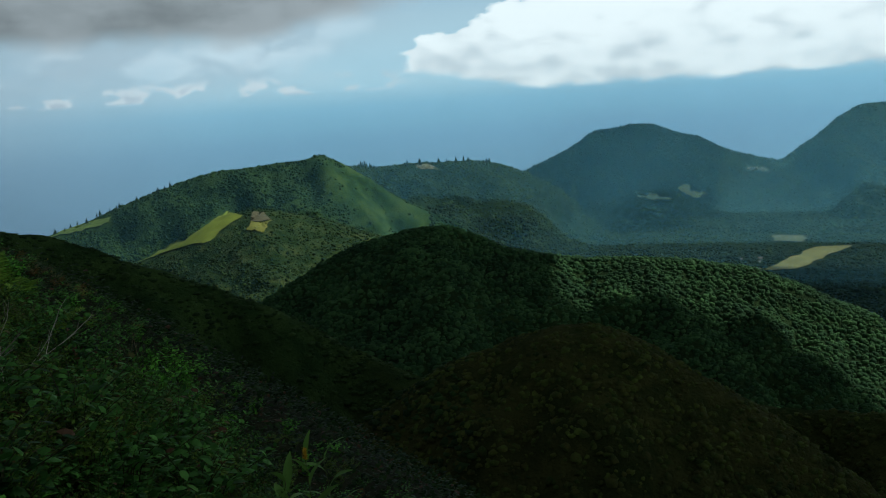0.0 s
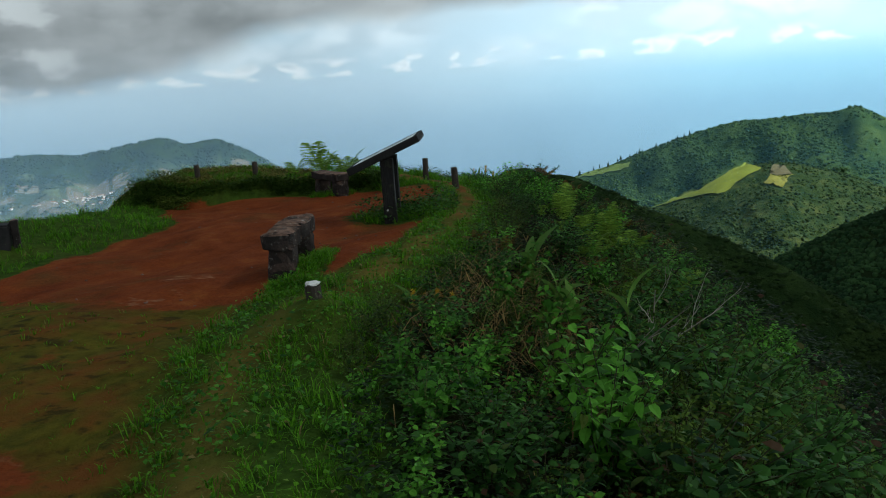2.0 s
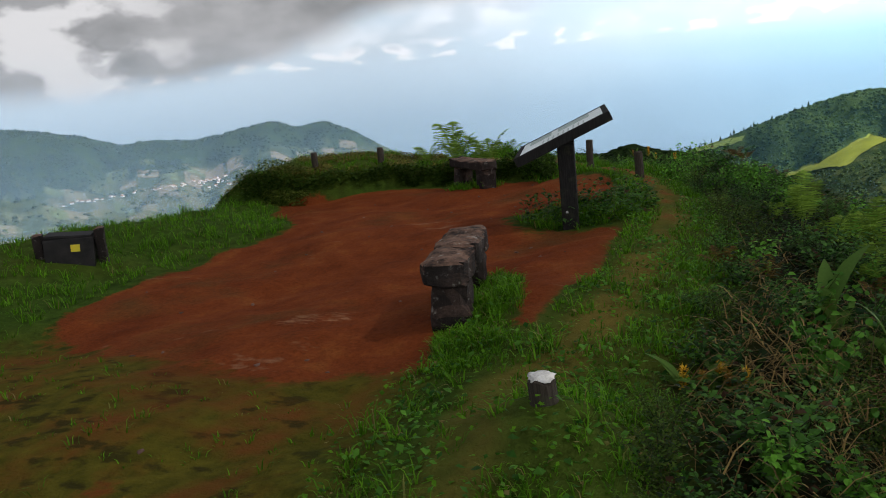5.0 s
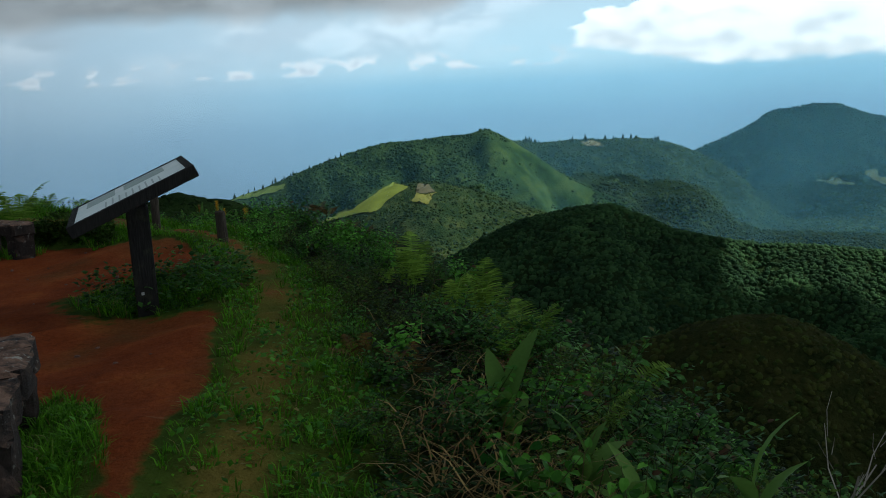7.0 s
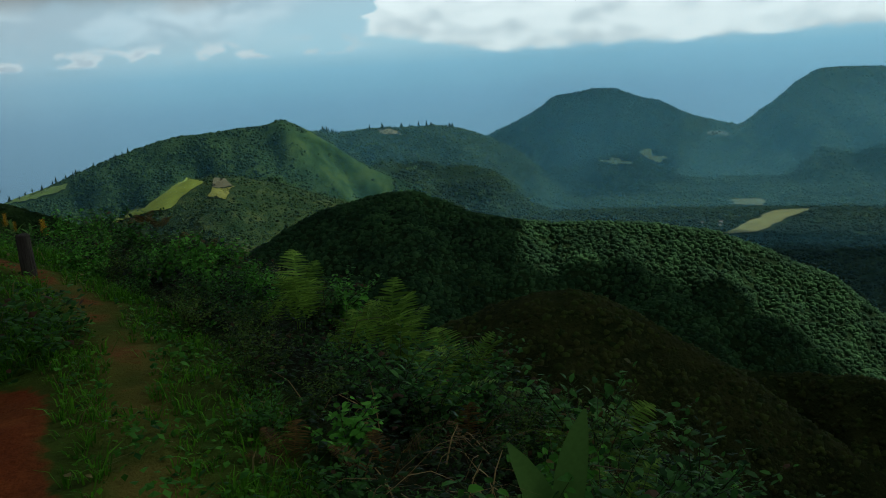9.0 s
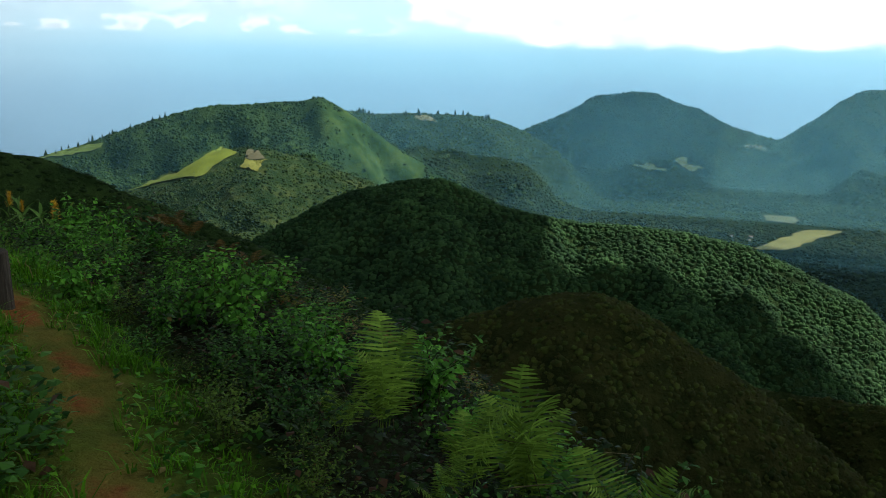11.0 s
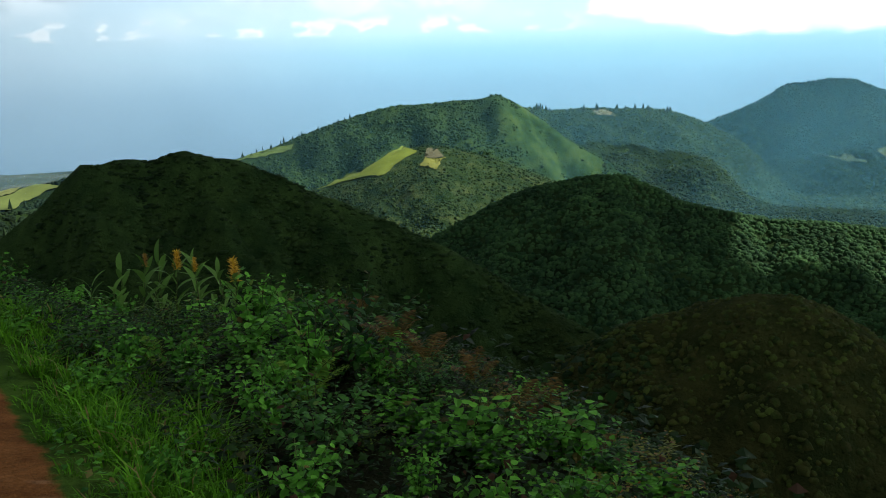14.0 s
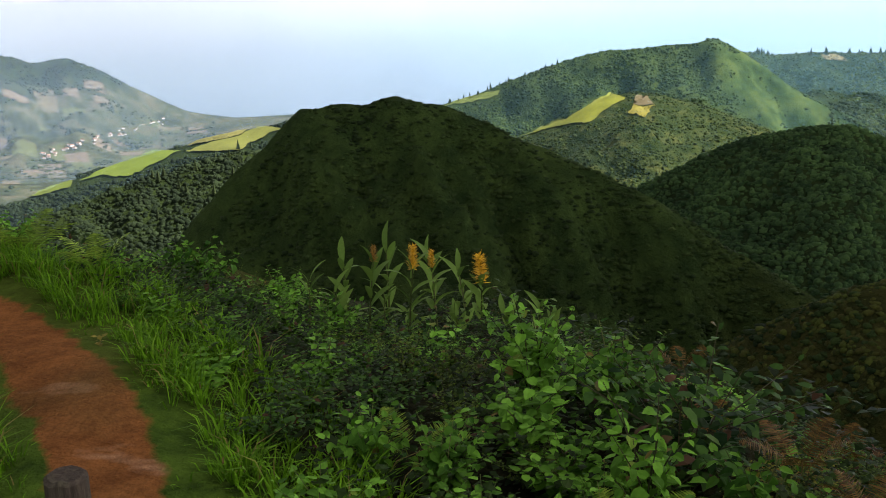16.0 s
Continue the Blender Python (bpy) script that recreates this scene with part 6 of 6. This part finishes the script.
def dead_branch(x, y, tip, seed):
    """A bare pale twig that leans out of the shrubs and forks."""
    rng = random.Random(seed)
    hp = Heap()
    base = Vector((x, y, ground_at(x, y) + 0.1))

    def grow(p, q, r, depth):
        mid = p.lerp(q, 0.5) + Vector((rng.uniform(-1, 1), rng.uniform(-1, 1), rng.uniform(-0.5, 1))) * 0.07 * (q - p).length
        hp.add(*rod(p, mid, r, 0.8 * r)), hp.add(*rod(mid, q, 0.8 * r, 0.5 * r))
        if depth:
            for k in (0.45, 0.65, 0.85):
                a = p.lerp(q, k)
                d = (q - p) * rng.uniform(0.35, 0.5)
                side_ = Vector((rng.uniform(-1, 1), rng.uniform(-1, 1), rng.uniform(-0.2, 0.8))) * 0.45 * d.length
                grow(a, a + 0.7 * d + side_, 0.5 * r, depth - 1)

    grow(base, Vector(tip), 0.0075, 2)
    me = hp.mesh("dead_branch", DEAD_WOOD)
    tagged(new("dead_branch", me), "bare pale dead branch among the shrubs", "branch", "dead branches on the slope")


DEAD_WOOD = leaf_mat("dead_wood", (0.16, 0.13, 0.10), (0.40, 0.36, 0.30), trans=0.0)
for _i, (_x, _y, _tip) in enumerate(((-2.1, 7.75, (-1.42, 8.3, -0.22)), (-1.95, 7.75, (-1.88, 7.62, 0.08)), (-2.25, 7.3, (-1.7, 7.2, 0.0)))):
    dead_branch(_x, _y, _tip, 60 + _i)


# ---- village and fields of the coastal plain, conifers on the hill ----
def plain_fields():
    rng = random.Random(12)
    tones = [(0.075, 0.10, 0.045), (0.045, 0.065, 0.032), (0.13, 0.125, 0.085), (0.095, 0.12, 0.055), (0.15, 0.13, 0.10), (0.036, 0.054, 0.030)]
    mats = []
    for k, c in enumerate(tones):
        m = Mat("plain_field", 0.95, 0.1)
        m.color(m.ramp(m.noise(0.03, 5), (0.3, tuple(v * 0.8 for v in c)), (0.7, tuple(v * 1.15 for v in c))))
        mats.append(m.m)
    for i in range(13):
        for j in range(20):
            az0 = 25.5 + 1.4 * j + rng.uniform(-0.3, 0.3)
            r0 = 2300 + 150 * i + rng.uniform(-30, 30) + 20 * j
            az1, r1 = az0 + rng.uniform(0.8, 1.35), r0 + rng.uniform(60, 135)
            if rng.random() < 0.16:
                continue
            n = 5
            a, r = np.meshgrid(np.radians(np.linspace(az0, az1, n)), np.linspace(r0, r1, n))
            r = r + 55 * np.sin(a * 9 + i)
            x, y = CX - r * np.sin(a), CY + r * np.cos(a)
            z = mesh_z(x, y)
            if z.max() > -230 or z.max() - z.min() > 75 or z.min() < -520:
                continue
            me = grid_mesh("field", x[:, ::-1], y[:, ::-1], z[:, ::-1] + 2.0)
            me.materials.append(rng.choice(mats))
            tagged(new("field", me), "hedged field on the coastal plain", "field", kind="structure")


plain_fields()


def hedgerows():
    rng = np.random.default_rng(9)
    n = 7000
    az, r = rng.uniform(25, 55, n), rng.uniform(1650, 4100, n)
    line = np.abs(np.sin(az * 1.43 + 0.5)) < 0.09
    row = np.abs(np.sin(r / 68.0 + az * 0.2)) < 0.12
    band = np.abs(r - 3050 - 20 * (az - 35)) < 130
    patch = fbm(az * 10, r * 0.2, 60, 3, 2.0) > 0.62
    x, y = CX - r * np.sin(np.radians(az)), CY + r * np.cos(np.radians(az))
    z = land(x, y)
    keep = (line | row | patch | (band & (rng.uniform(0, 1, n) < 0.5))) & (z < -300) & ~in_field(az, r, z)
    x, y, z = x[keep], y[keep], z[keep]
    me = scatter("hedgerow", TINY, x, y, z + 1, rng.uniform(4, 10, len(x)), rng, (0.6, 1.0))
    me.materials.append(wood_mat("hedgerow", (0.018, 0.034, 0.016), (0.045, 0.07, 0.028), 0.12))
    tagged(new("hedgerow", me), "hedges and groves between the fields", "trees", kind="stuff")


hedgerows()


def house_parts():
    w = box(9, 13, 5, 0, pose(0, 0, 2.5))
    bm = bmesh.new()
    pts = [(-5, -7, 5), (5, -7, 5), (5, 7, 5), (-5, 7, 5), (0, -7, 8), (0, 7, 8)]
    v = [bm.verts.new(p) for p in pts]
    for f in ((0, 1, 4), (2, 3, 5), (1, 2, 5, 4), (3, 0, 4, 5), (0, 3, 2, 1)):
        bm.faces.new([v[k] for k in f])
    return w, bm


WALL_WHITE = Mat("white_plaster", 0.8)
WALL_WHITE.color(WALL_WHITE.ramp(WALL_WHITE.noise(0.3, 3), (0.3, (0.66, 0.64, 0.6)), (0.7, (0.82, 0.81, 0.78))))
ROOF_TILE = Mat("roof_tile", 0.8)
ROOF_TILE.color(ROOF_TILE.ramp(ROOF_TILE.noise(0.4, 3), (0.3, (0.24, 0.14, 0.10)), (0.7, (0.36, 0.23, 0.18))))


def village():
    rng = random.Random(6)
    w, rf = house_parts()
    first = new("house")
    tagged(first, "white house with a tiled roof on the plain", "house", "houses of the village")
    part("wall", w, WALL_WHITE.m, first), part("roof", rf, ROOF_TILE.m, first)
    spots = []
    for i in range(40):
        t = i / 39
        spots.append((49.5 - 9.5 * t + rng.uniform(-0.3, 0.3), -5.75 + 0.45 * t + rng.uniform(-0.08, 0.08)))
    for i in range(26):
        spots.append((39.2 + rng.uniform(0, 2.2), -5.2 - rng.uniform(0, 0.75)))
    for i in range(44):
        t = rng.random()
        spots.append((35.2 - 7.4 * t + rng.uniform(-0.3, 0.3), -8.05 + 1.6 * t + rng.uniform(-0.18, 0.18)))
    for i in range(3):
        spots.append((-32.6 - rng.uniform(0, 1.3), -11.0 - rng.uniform(0, 0.25)))
    used = False
    for az, el in spots:
        x, y = on_land(az, el)
        z = float(land(np.array([x]), np.array([y]))[0])
        k = rng.uniform(0.6, 1.1) * (0.75 if az < 0 else 1.0)
        at = pose(x, y, z - 0.3, 0, 0, rng.uniform(0, 180))
        if not used:
            first.matrix_world, used = at @ Matrix.Scale(k, 4), True
            continue
        ob = copy_thing(first, at)
        ob.scale = (k, k, k)


village()


def conifers():
    rng = random.Random(15)
    bm = bmesh.new()
    bmesh.ops.create_cone(bm, segments=6, radius1=0.5, radius2=0.3, depth=4, matrix=Matrix.Translation((0, 0, 1)), cap_ends=True)
    hp = Heap()
    for i in range(6):
        z0, rad = 2.0 + 2.3 * i, 3.4 * (1 - i / 6.6)
        n = 9
        co = [(0, 0, z0 + 4.2)] + [(rad * (0.75 + 0.4 * (k % 2)) * math.cos(6.2832 * k / n), rad * (0.75 + 0.4 * (k % 2)) * math.sin(6.2832 * k / n), z0 - 0.3 * (k % 2)) for k in range(n)]
        hp.add(co, [(0, 1 + k, 1 + (k + 1) % n) for k in range(n)])
    crown = hp.mesh("crown", wood_mat("conifer_needles", (0.010, 0.020, 0.010), (0.028, 0.046, 0.020), 0.5))
    first = new("conifer_tree")
    tagged(first, "dark pointed conifer on the skyline of the hill", "tree", "conifers on the hill")
    part("trunk", bm, STEM_BROWN, first)
    c = new("crown", crown)
    c.parent = first
    spots = [(-8.7 - 0.13 * i + rng.uniform(-0.05, 0.05), 3140 + rng.uniform(-20, 10)) for i in range(8)]
    spots += [(3.0 + 0.36 * i + rng.uniform(-0.2, 0.2), 2655 + rng.uniform(-30, 10)) for i in range(22)]
    spots += [(-12.2 - 0.4 * i + rng.uniform(-0.5, 0.5), 3140 + rng.uniform(-30, 10)) for i in range(14)]
    spots += [(rng.uniform(20.5, 30), rng.uniform(1230, 1420)) for i in range(26)]
    for i, (az, r) in enumerate(spots):
        rr = r + (4.0 * az if 2000 < r < 3000 else 0)
        x, y = CX - rr * math.sin(radians(az)), CY + rr * math.cos(radians(az))
        z = float(land(np.array([x]), np.array([y]))[0])
        k = rng.uniform(0.8, 1.5) if r > 3000 else rng.uniform(0.5, 1.05)
        at = pose(x, y, z - 0.5, 0, 0, rng.uniform(0, 60))
        if i == 0:
            first.matrix_world = at
        else:
            copy_thing(first, at).scale = (1.5 * k, 1.5 * k, k)


conifers()
